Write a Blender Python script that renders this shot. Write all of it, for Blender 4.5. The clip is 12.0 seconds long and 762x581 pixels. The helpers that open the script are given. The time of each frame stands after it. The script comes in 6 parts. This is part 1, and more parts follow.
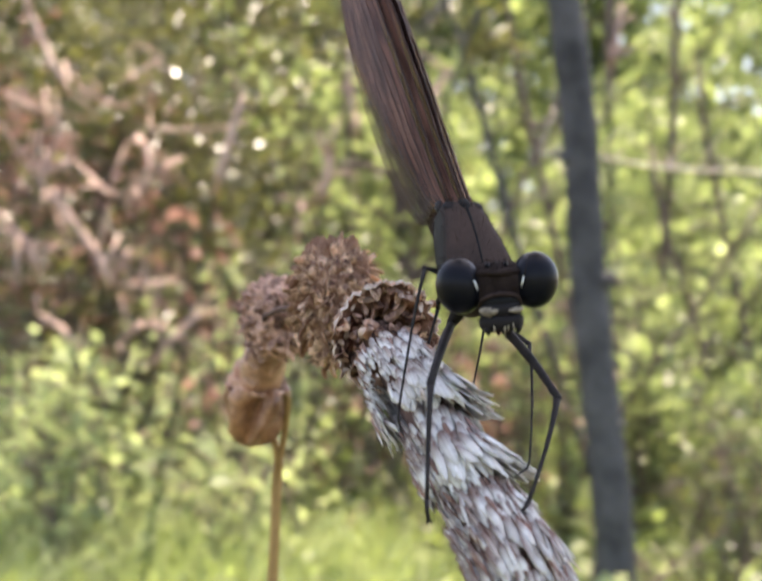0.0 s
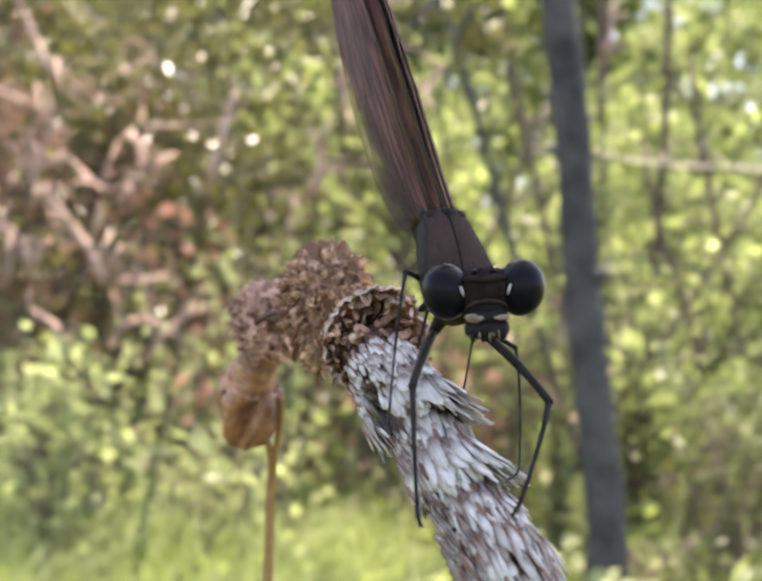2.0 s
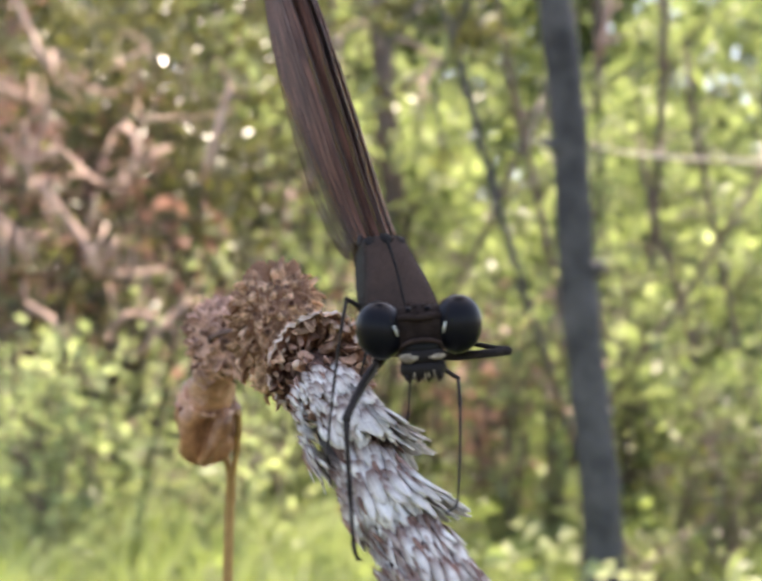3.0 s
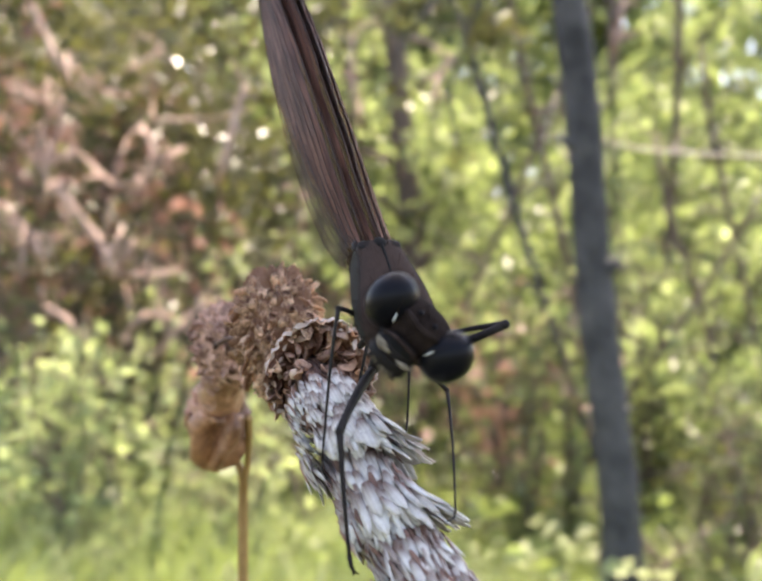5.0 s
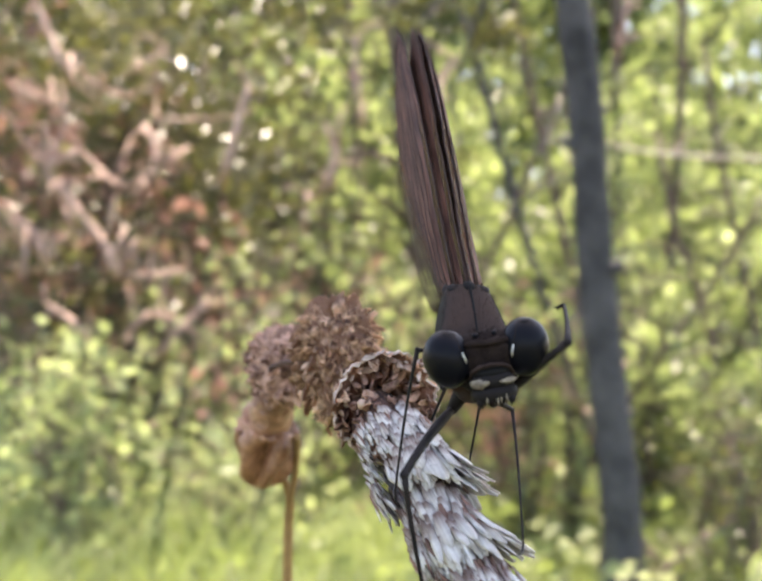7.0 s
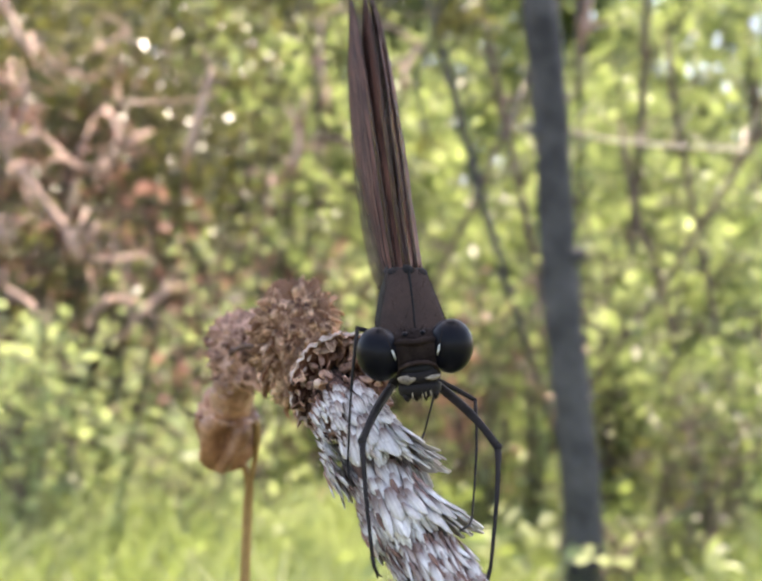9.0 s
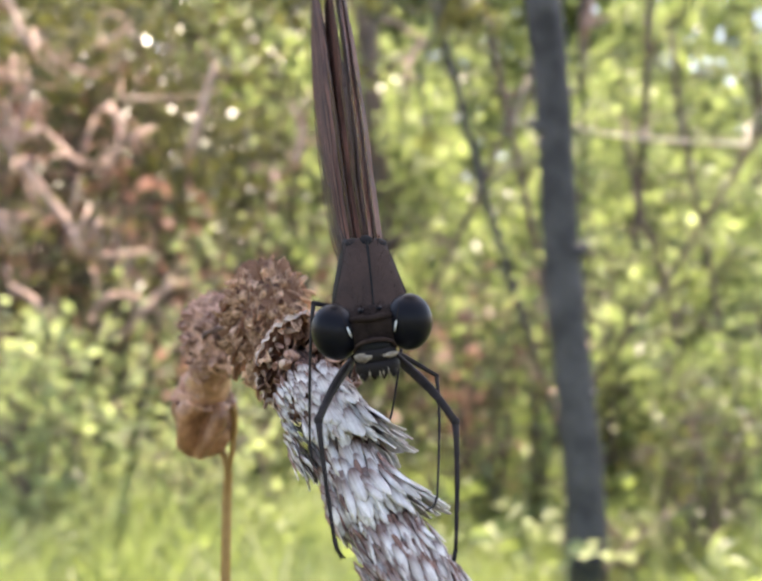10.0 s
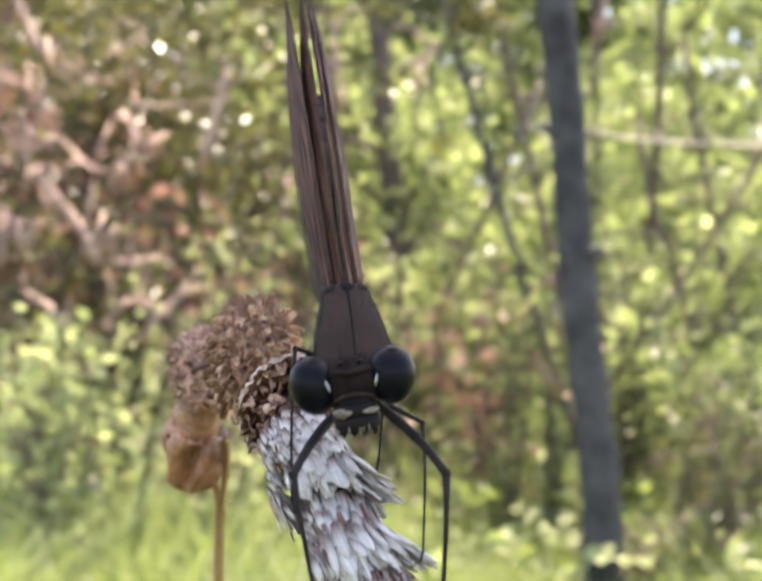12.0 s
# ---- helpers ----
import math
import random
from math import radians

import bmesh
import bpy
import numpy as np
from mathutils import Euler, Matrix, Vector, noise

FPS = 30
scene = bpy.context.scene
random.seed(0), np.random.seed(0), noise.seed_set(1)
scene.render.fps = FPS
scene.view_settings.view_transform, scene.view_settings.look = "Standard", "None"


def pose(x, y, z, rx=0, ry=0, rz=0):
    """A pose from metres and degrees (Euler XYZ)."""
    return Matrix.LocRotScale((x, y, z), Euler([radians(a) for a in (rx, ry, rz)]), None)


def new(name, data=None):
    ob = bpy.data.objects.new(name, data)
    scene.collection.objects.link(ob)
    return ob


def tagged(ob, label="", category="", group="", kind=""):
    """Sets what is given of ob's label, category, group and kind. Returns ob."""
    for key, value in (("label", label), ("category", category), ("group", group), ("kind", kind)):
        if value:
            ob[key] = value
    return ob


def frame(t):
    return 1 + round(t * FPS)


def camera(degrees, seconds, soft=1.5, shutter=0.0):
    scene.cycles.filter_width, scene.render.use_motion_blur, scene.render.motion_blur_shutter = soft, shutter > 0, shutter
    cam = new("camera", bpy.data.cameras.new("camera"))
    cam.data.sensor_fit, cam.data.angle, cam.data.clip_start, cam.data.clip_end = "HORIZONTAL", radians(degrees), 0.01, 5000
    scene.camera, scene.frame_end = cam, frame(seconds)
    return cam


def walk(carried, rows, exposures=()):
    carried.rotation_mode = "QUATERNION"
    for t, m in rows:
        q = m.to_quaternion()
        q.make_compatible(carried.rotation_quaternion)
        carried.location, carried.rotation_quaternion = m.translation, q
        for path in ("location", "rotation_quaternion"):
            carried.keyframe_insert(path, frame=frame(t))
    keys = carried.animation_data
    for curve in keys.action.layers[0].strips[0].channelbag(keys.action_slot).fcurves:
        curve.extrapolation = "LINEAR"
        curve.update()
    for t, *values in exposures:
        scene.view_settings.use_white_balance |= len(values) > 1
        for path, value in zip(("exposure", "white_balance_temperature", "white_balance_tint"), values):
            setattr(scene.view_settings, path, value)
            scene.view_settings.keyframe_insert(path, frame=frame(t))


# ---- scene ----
# All small sizes are worked out in millimetres from the lens; MM turns them into metres.
MM = 0.001
EYE_Z = 0.75
FOCUS = 0.0485

cam = camera(40, 12.0, soft=2.3, shutter=0.4)
cam.data.dof.use_dof = True
cam.data.dof.focus_distance = FOCUS
cam.data.dof.aperture_fstop = 86
PATH = [  # seconds, turn to the left, tilt up, lean
    (0, 0.462, 0.778, 0.18),
    (0.5, 0.4, 0.832, 0.165),
    (1, 0.508, 0.906, 0.055),
    (1.5, 0.168, 0.823, 0.116),
    (2, 0.077, 0.549, 0.187),
    (2.5, -0.11, 0.27, 0.159),
    (3, -0.145, 0.16, 0.126),
    (5, 0.716, 0.111, -0.383),
    (5.5, 0.743, 0.163, -0.301),
    (6, 0.854, 0.177, -0.223),
    (6.5, 0.756, 0.156, -0.121),
    (7, 0.845, 0.173, -0.083),
    (9, -1.154, -0.6, 0.252),
    (9.5, -1.021, -0.797, 0.125),
    (10, -0.983, -0.85, 0.166),
    (10.5, -0.811, -0.799, 0.089),
    (11, -0.68, -0.77, -0.012),
    (11.5, -0.409, -0.696, -0.241),
    (12, -0.22, -0.585, -0.232),
]
walk(cam, [(t, pose(0, 0, EYE_Z, 90 + up, 0, turn) @ pose(0, 0, 0, 0, 0, lean)) for t, turn, up, lean in PATH],
     exposures=[(0, 2.12, 7480, 17), (12, 2.21, 7480, 17)])

# ---- light ----
SUN_UP, SUN_TURN = 66.0, 14.0          # degrees over the horizon, and to the right of the way of sight
world = bpy.data.worlds.new("sky")
scene.world = world
world.use_nodes = True
sky = world.node_tree.nodes.new("ShaderNodeTexSky")
sky.sky_type = "NISHITA"
sky.sun_disc = False
sky.sun_elevation = radians(SUN_UP)
sky.sun_rotation = radians(SUN_TURN)
sky.air_density, sky.dust_density = 1.0, 2.0
world.node_tree.links.new(sky.outputs[0], world.node_tree.nodes["Background"].inputs[0])
world.node_tree.nodes["Background"].inputs[1].default_value = 0.15
sun = new("sun", bpy.data.lights.new("sun", "SUN"))
sun.data.energy, sun.data.angle, sun.data.color = 5.0, radians(0.55), (1.0, 0.94, 0.84)
toward = Vector((math.sin(radians(SUN_TURN)) * math.cos(radians(SUN_UP)),
                 math.cos(radians(SUN_TURN)) * math.cos(radians(SUN_UP)), math.sin(radians(SUN_UP))))
sun.rotation_euler = toward.to_track_quat("Z", "Y").to_euler()
sun.location = toward * 20


# ---- materials ----
def material(name, base, rough=0.6, dark=None, scale=50.0, fine=400.0, bump=0.0, depth=0.001,
             through_light=0.0, through_colour=None, per_piece=0.0, spread=(0.3, 0.7)):
    """A surface with two scales of noise between two colours, a fine relief, and light that passes through it."""
    m = bpy.data.materials.new(name)
    m.use_nodes = True
    n, links = m.node_tree.nodes, m.node_tree.links
    shader = n["Principled BSDF"]
    shader.inputs["Roughness"].default_value = rough
    where = n.new("ShaderNodeTexCoord")
    coarse = n.new("ShaderNodeTexNoise")
    coarse.inputs["Scale"].default_value, coarse.inputs["Detail"].default_value = scale, 4
    grain = n.new("ShaderNodeTexNoise")
    grain.inputs["Scale"].default_value, grain.inputs["Detail"].default_value = fine, 3
    for tex in (coarse, grain):
        links.new(where.outputs["Object"], tex.inputs["Vector"])
    both = n.new("ShaderNodeMath")
    both.operation = "MULTIPLY_ADD"
    both.inputs[1].default_value = 0.28
    links.new(grain.outputs["Fac"], both.inputs[0])
    part_of = n.new("ShaderNodeMath")
    part_of.operation = "MULTIPLY"
    part_of.inputs[1].default_value = 0.65
    links.new(coarse.outputs["Fac"], part_of.inputs[0])
    links.new(part_of.outputs[0], both.inputs[2])
    fac = both.outputs[0]
    if per_piece:
        info = n.new("ShaderNodeObjectInfo")
        geo = n.new("ShaderNodeNewGeometry")
        add = n.new("ShaderNodeMath")
        add.operation = "ADD"
        links.new(info.outputs["Random"], add.inputs[0])
        links.new(geo.outputs["Random Per Island"], add.inputs[1])
        wrap = n.new("ShaderNodeMath")
        wrap.operation = "FRACT"
        links.new(add.outputs[0], wrap.inputs[0])
        shift = n.new("ShaderNodeMath")
        shift.operation = "MULTIPLY_ADD"
        shift.inputs[1].default_value, shift.inputs[2].default_value = per_piece, -per_piece / 2
        links.new(wrap.outputs[0], shift.inputs[0])
        total = n.new("ShaderNodeMath")
        total.operation = "ADD"
        links.new(fac, total.inputs[0])
        links.new(shift.outputs[0], total.inputs[1])
        fac = total.outputs[0]
    ramp = n.new("ShaderNodeValToRGB")
    ramp.color_ramp.elements[0].position, ramp.color_ramp.elements[1].position = spread
    dark = dark or tuple(c * 0.5 for c in base)
    ramp.color_ramp.elements[0].color = (*dark, 1)
    ramp.color_ramp.elements[1].color = (*base, 1)
    links.new(fac, ramp.inputs[0])
    links.new(ramp.outputs[0], shader.inputs["Base Color"])
    if bump:
        relief = n.new("ShaderNodeBump")
        relief.inputs["Strength"].default_value, relief.inputs["Distance"].default_value = bump, depth
        links.new(grain.outputs["Fac"], relief.inputs["Height"])
        links.new(relief.outputs[0], shader.inputs["Normal"])
    last = shader.outputs[0]
    if through_light:
        glow = n.new("ShaderNodeBsdfTranslucent")
        tint = n.new("ShaderNodeMixRGB")
        tint.blend_type = "MULTIPLY"
        tint.inputs[0].default_value = 1.0
        tint.inputs[2].default_value = (*(through_colour or (1, 1, 1)), 1)
        links.new(ramp.outputs[0], tint.inputs[1])
        links.new(tint.outputs[0], glow.inputs[0])
        mix = n.new("ShaderNodeMixShader")
        mix.inputs[0].default_value = through_light
        links.new(last, mix.inputs[1])
        links.new(glow.outputs[0], mix.inputs[2])
        last = mix.outputs[0]
    links.new(last, n["Material Output"].inputs[0])
    return m


def bract_material(name, reach, tint, white=(0.89, 0.865, 0.82)):
    """Papery white scale: brown towards its base, painting the shade between rows, and along the keel, grey streaks
    lengthwise.
    """
    m = material(name, white, 0.75, (0.58, 0.53, 0.48), 900, 3500, 0.25, 0.00004,
                 through_light=0.3, per_piece=0.30, spread=(0.18, 0.62))
    n, links = m.node_tree.nodes, m.node_tree.links
    shader = n["Principled BSDF"]
    where = n.new("ShaderNodeTexCoord")
    split = n.new("ShaderNodeSeparateXYZ")
    links.new(where.outputs["UV"], split.inputs[0])
    along = n.new("ShaderNodeMapRange")
    along.inputs["From Min"].default_value, along.inputs["From Max"].default_value = 0.0, reach
    along.inputs["To Min"].default_value, along.inputs["To Max"].default_value = 0.95, 0.0
    links.new(split.outputs["Y"], along.inputs["Value"])
    streak = n.new("ShaderNodeTexWave")
    streak.bands_direction = "X"
    streak.inputs["Scale"].default_value, streak.inputs["Distortion"].default_value = 1.3, 2.0
    links.new(where.outputs["UV"], streak.inputs["Vector"])
    thin = n.new("ShaderNodeMath")
    thin.operation = "MULTIPLY_ADD"
    thin.inputs[1].default_value = 0.22
    links.new(streak.outputs["Fac"], thin.inputs[0])
    links.new(along.outputs[0], thin.inputs[2])
    thin.use_clamp = True
    old = shader.inputs["Base Color"].links[0].from_socket
    mix = n.new("ShaderNodeMixRGB")
    links.new(thin.outputs[0], mix.inputs[0])
    links.new(old, mix.inputs[1])
    mix.inputs[2].default_value = (*tint, 1)
    links.new(mix.outputs[0], shader.inputs["Base Color"])
    return m


def wing_material(name):
    """A smoky membrane with streaks along the blade, that clears to amber towards the trailing edge near the base. The chart holds the way along the blade and across it."""
    m = bpy.data.materials.new(name)
    m.use_nodes = True
    n, links = m.node_tree.nodes, m.node_tree.links
    shader = n["Principled BSDF"]
    shader.inputs["Roughness"].default_value = 0.45
    chart = n.new("ShaderNodeUVMap")
    chart.uv_map = "chart"
    info = n.new("ShaderNodeObjectInfo")

    def streaks(along, across, detail):
        stretch = n.new("ShaderNodeMapping")
        stretch.inputs["Scale"].default_value = (along, across, 1)
        links.new(chart.outputs[0], stretch.inputs["Vector"])
        links.new(info.outputs["Random"], stretch.inputs["Location"])
        tex = n.new("ShaderNodeTexNoise")
        tex.inputs["Scale"].default_value, tex.inputs["Detail"].default_value = 1.0, detail
        links.new(stretch.outputs[0], tex.inputs["Vector"])
        return tex.outputs["Fac"]

    def math_node(kind, a, b, clamp=False):
        node = n.new("ShaderNodeMath")
        node.operation, node.use_clamp = kind, clamp
        for k, v in enumerate((a, b)):
            if isinstance(v, (int, float)):
                node.inputs[k].default_value = v
            else:
                links.new(v, node.inputs[k])
        return node.outputs[0]
    split = n.new("ShaderNodeSeparateXYZ")
    links.new(chart.outputs[0], split.inputs[0])
    broad, fine = streaks(5, 7, 3), streaks(9, 60, 2)
    tone = math_node("ADD", math_node("MULTIPLY", broad, 0.55), math_node("MULTIPLY", fine, 0.5))
    ramp = n.new("ShaderNodeValToRGB")
    ramp.color_ramp.elements[0].position, ramp.color_ramp.elements[1].position = 0.40, 0.66
    ramp.color_ramp.elements[0].color, ramp.color_ramp.elements[1].color = (0.068, 0.030, 0.023, 1), (0.30, 0.145, 0.102, 1)
    links.new(tone, ramp.inputs[0])
    # the clear lobe: far across the blade, in its lower part
    lobe = math_node("SUBTRACT", split.outputs["Y"], math_node("ADD", math_node("MULTIPLY", split.outputs["X"], 0.85), 0.42))
    lobe = math_node("ADD", lobe, math_node("MULTIPLY", math_node("SUBTRACT", broad, 0.5), 0.35))
    lobe = math_node("MULTIPLY", lobe, 4.5, True)
    # the clear strip behind the leading edge, in its lower half
    strip = math_node("MULTIPLY", math_node("MULTIPLY", math_node("SUBTRACT", 0.13, split.outputs["Y"]), 40.0, True), math_node("MULTIPLY", math_node("SUBTRACT", 0.55, split.outputs["X"]), 4.0, True))
    lobe = math_node("MAXIMUM", lobe, strip)
    amber = n.new("ShaderNodeMixRGB")
    links.new(lobe, amber.inputs[0])
    links.new(ramp.outputs[0], amber.inputs[1])
    amber.inputs[2].default_value = (0.36, 0.25, 0.10, 1)
    links.new(amber.outputs[0], shader.inputs["Base Color"])
    glow = n.new("ShaderNodeBsdfTranslucent")
    tint = n.new("ShaderNodeMixRGB")
    tint.blend_type, tint.inputs[0].default_value, tint.inputs[2].default_value = "MULTIPLY", 1.0, (1.0, 0.8, 0.62, 1)
    links.new(amber.outputs[0], tint.inputs[1])
    links.new(tint.outputs[0], glow.inputs[0])
    mix = n.new("ShaderNodeMixShader")
    mix.inputs[0].default_value = 0.45
    links.new(shader.outputs[0], mix.inputs[1])
    links.new(glow.outputs[0], mix.inputs[2])
    see = n.new("ShaderNodeBsdfTransparent")
    last = n.new("ShaderNodeMixShader")
    links.new(math_node("ADD", math_node("MULTIPLY", lobe, 0.84), 0.04), last.inputs[0])
    links.new(mix.outputs[0], last.inputs[1])
    links.new(see.outputs[0], last.inputs[2])
    links.new(last.outputs[0], n["Material Output"].inputs[0])
    return m


MAT = {
    "bract": bract_material("dry_bract", 0.48, (0.15, 0.075, 0.058)),
    "bract_mauve": bract_material("mauve_bract", 0.8, (0.17, 0.085, 0.068), (0.70, 0.60, 0.535)),
    "bract_brown": material("brown_bract", (0.30, 0.165, 0.125), 0.8, (0.10, 0.05, 0.036), 900, 3500, 0.4, 0.00005, per_piece=0.3),
    "sleeve": material("papery_sleeve", (0.54, 0.295, 0.185), 0.42, (0.15, 0.066, 0.034), 420, 2600, 0.5, 0.0002, spread=(0.36, 0.58)),
    # chaff, lip and pod: strong mottling stands in for light and shade on folds
    "chaff": material("dry_chaff", (0.98, 0.655, 0.445), 0.75, (0.31, 0.16, 0.098), 1100, 4200, 0.8, 0.00015,
                      through_light=0.33, per_piece=0.24, spread=(0.37, 0.57)),
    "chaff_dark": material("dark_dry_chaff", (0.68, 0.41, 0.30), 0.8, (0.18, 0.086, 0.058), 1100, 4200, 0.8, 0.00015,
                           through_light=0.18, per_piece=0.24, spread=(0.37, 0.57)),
    "lip": material("pale_dry_lip", (0.70, 0.57, 0.49), 0.8, (0.36, 0.23, 0.17), 900, 3000, 0.5, 0.0001,
                    through_light=0.12, per_piece=0.25, spread=(0.36, 0.60)),
    "pod": material("dry_pod", (0.47, 0.235, 0.115), 0.45, (0.13, 0.05, 0.021), 230, 2600, 0.35, 0.0001,
                    through_light=0.12, per_piece=0.15, spread=(0.36, 0.58)),
    "core": material("dry_core", (0.15, 0.08, 0.058), 0.9, (0.06, 0.03, 0.022), 900, 3000, 0.6, 0.0001),
    "seed": material("pale_seed", (0.62, 0.45, 0.33), 0.6, (0.42, 0.27, 0.18), 900, 3000),
    "stalk": material("straw_stalk", (0.42, 0.255, 0.09), 0.5, (0.22, 0.12, 0.038), 150, 1500, 0.2, 0.00005, through_light=0.1),
    "chitin": material("dark_chitin", (0.014, 0.011, 0.010), 0.6, (0.010, 0.008, 0.008), 900, 6000, 0.35, 0.00003),
    "face": material("hairy_face", (0.036, 0.025, 0.021), 0.9, (0.012, 0.008, 0.007), 1500, 7000, 0.6, 0.00005),
    "thorax": material("brown_thorax", (0.062, 0.037, 0.028), 0.75, (0.026, 0.018, 0.015), 500, 5000, 0.25, 0.00003),
    "suture": material("dark_suture", (0.008, 0.007, 0.007), 0.8, (0.005, 0.005, 0.005), 900, 5000),
    "flank": material("grey_flank", (0.027, 0.025, 0.018), 0.8, (0.028, 0.026, 0.023), 600, 5000, 0.2, 0.00003),
    "eye": material("black_eye", (0.006, 0.006, 0.008), 0.3, (0.006, 0.006, 0.008), 900, 9000, 0.05, 0.00001),
    "pale": material("pale_mouth", (0.40, 0.34, 0.25), 0.6, (0.08, 0.06, 0.045), 2200, 6000),
    "brow": material("brown_brow", (0.060, 0.040, 0.034), 0.85, (0.020, 0.013, 0.011), 1500, 7000, 0.5, 0.00004),
    "spot": material("white_spot", (0.55, 0.55, 0.51), 0.4, (0.45, 0.45, 0.42), 900, 6000),
    "leg": material("dark_leg", (0.034, 0.027, 0.026), 0.6, (0.010, 0.009, 0.009), 900, 6000, 0.3, 0.00003),
    "wing": wing_material("smoky_wing"),
    "vein": material("dark_vein", (0.075, 0.04, 0.03), 0.55, (0.022, 0.013, 0.011), 900, 5000),
    "bark": material("grey_bark", (0.085, 0.082, 0.084), 0.9, (0.024, 0.024, 0.026), 11, 60, 0.8, 0.006, spread=(0.36, 0.60)),
    "bark_brown": material("brown_bark", (0.17, 0.125, 0.10), 0.9, (0.06, 0.043, 0.034), 12, 80, 0.8, 0.004),
    "twig": material("dead_twig", (0.53, 0.375, 0.315), 0.8, (0.22, 0.14, 0.108), 14, 120, 0.4, 0.002),
    "twig_pale": material("bleached_stick", (0.88, 0.78, 0.70), 0.7, (0.55, 0.46, 0.40), 14, 120, 0.4, 0.002),
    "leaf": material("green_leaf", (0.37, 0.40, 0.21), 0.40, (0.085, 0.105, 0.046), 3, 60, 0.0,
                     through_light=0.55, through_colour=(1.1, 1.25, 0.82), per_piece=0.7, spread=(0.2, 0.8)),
    # darker copy of the leaf, with the shade of the gaps in its colour
    "leaf_dark": material("shade_dark_leaf", (0.18, 0.185, 0.08), 0.38, (0.034, 0.036, 0.017), 3, 60, 0.0,
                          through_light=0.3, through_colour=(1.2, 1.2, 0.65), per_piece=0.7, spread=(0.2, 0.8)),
    "leaf_dry": material("dry_leaf", (0.39, 0.225, 0.175), 0.55, (0.10, 0.05, 0.035), 4, 60, 0.0,
                         through_light=0.3, per_piece=0.8, spread=(0.2, 0.8)),
    "grass": material("grass_blade", (0.36, 0.40, 0.20), 0.42, (0.17, 0.20, 0.09), 2, 40, 0.0,
                      through_light=0.42, through_colour=(1.1, 1.25, 0.66), per_piece=0.6, spread=(0.2, 0.8)),
    # lighter copy of the leaf, with sunlight and glints in its colour
    "leaf_pale": material("sunlit_pale_leaf", (0.54, 0.585, 0.34), 0.45, (0.19, 0.22, 0.11), 3, 60, 0.0,
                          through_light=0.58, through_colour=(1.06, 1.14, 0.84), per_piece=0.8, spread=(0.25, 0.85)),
    "soil": material("leaf_litter_soil", (0.115, 0.10, 0.055), 0.95, (0.045, 0.042, 0.022), 3, 40, 0.6, 0.01),
}


for key, level in (("eye", 0.10), ("leg", 0.1), ("chitin", 0.14), ("face", 0.06), ("brow", 0.08), ("pale", 0.2), ("thorax", 0.12), ("flank", 0.1), ("suture", 0.2), ("wing", 0.12), ("vein", 0.1)):
    MAT[key].node_tree.nodes["Principled BSDF"].inputs["Specular IOR Level"].default_value = level


# ---- making of meshes ----
def part(name, data, mat, parent=None, label="", smooth=True):
    """Link a bmesh, or (points, faces), as one mesh object under a thing or a part."""
    mesh = bpy.data.meshes.new(name)
    if isinstance(data, tuple):
        mesh.from_pydata(data[0], [], data[1])
        mesh.update()
    else:
        bmesh.ops.recalc_face_normals(data, faces=data.faces)
        data.to_mesh(mesh)
        data.free()
    for m in (mat if isinstance(mat, (list, tuple)) else [mat]):
        mesh.materials.append(m)
    if smooth:
        mesh.shade_smooth()
    ob = new(name, mesh)
    if parent is not None:
        ob.parent = parent
    if label:
        ob["label"] = label
    return ob


def spread_axes(d):
    d = Vector(d).normalized()
    a = d.orthogonal().normalized()
    return a, d.cross(a)


def tube(bm, points, radii, sides=8, flat=1.0, wobble=0.0, mat=0, cap=True):
    """A tube of changing radius through the points."""
    rings = []
    points = [Vector(p) for p in points]
    side = None
    for i, p in enumerate(points):
        d = (points[min(i + 1, len(points) - 1)] - points[max(i - 1, 0)]).normalized()
        if side is None:
            side = d.orthogonal().normalized()
        side = (side - d * side.dot(d)).normalized()
        up = d.cross(side)
        ring = []
        for k in range(sides):
            a = 2 * math.pi * k / sides
            r = radii[i] * (1 + wobble * random.uniform(-1, 1))
            ring.append(bm.verts.new(p + side * math.cos(a) * r + up * math.sin(a) * r * flat))
        rings.append(ring)
    for r0, r1 in zip(rings, rings[1:]):
        for k in range(sides):
            bm.faces.new((r0[k], r0[(k + 1) % sides], r1[(k + 1) % sides], r1[k])).material_index = mat
    if cap:
        for ring in (rings[0], rings[-1]):
            bm.faces.new(ring).material_index = mat
    return bm


def ball(bm, centre, size, turn=None, u=16, v=10, mat=0, bend=None):
    """An ellipsoid; bend(p) may reshape its unit points."""
    geo = bmesh.ops.create_uvsphere(bm, u_segments=u, v_segments=v, radius=1)
    for vert in geo["verts"]:
        p = vert.co.copy()
        if bend:
            p = bend(p)
        p = Vector((p.x * size[0], p.y * size[1], p.z * size[2]))
        if turn is not None:
            p = turn @ p
        vert.co = p + Vector(centre)
    for f in {f for vert in geo["verts"] for f in vert.link_faces}:
        f.material_index = mat
    return bm


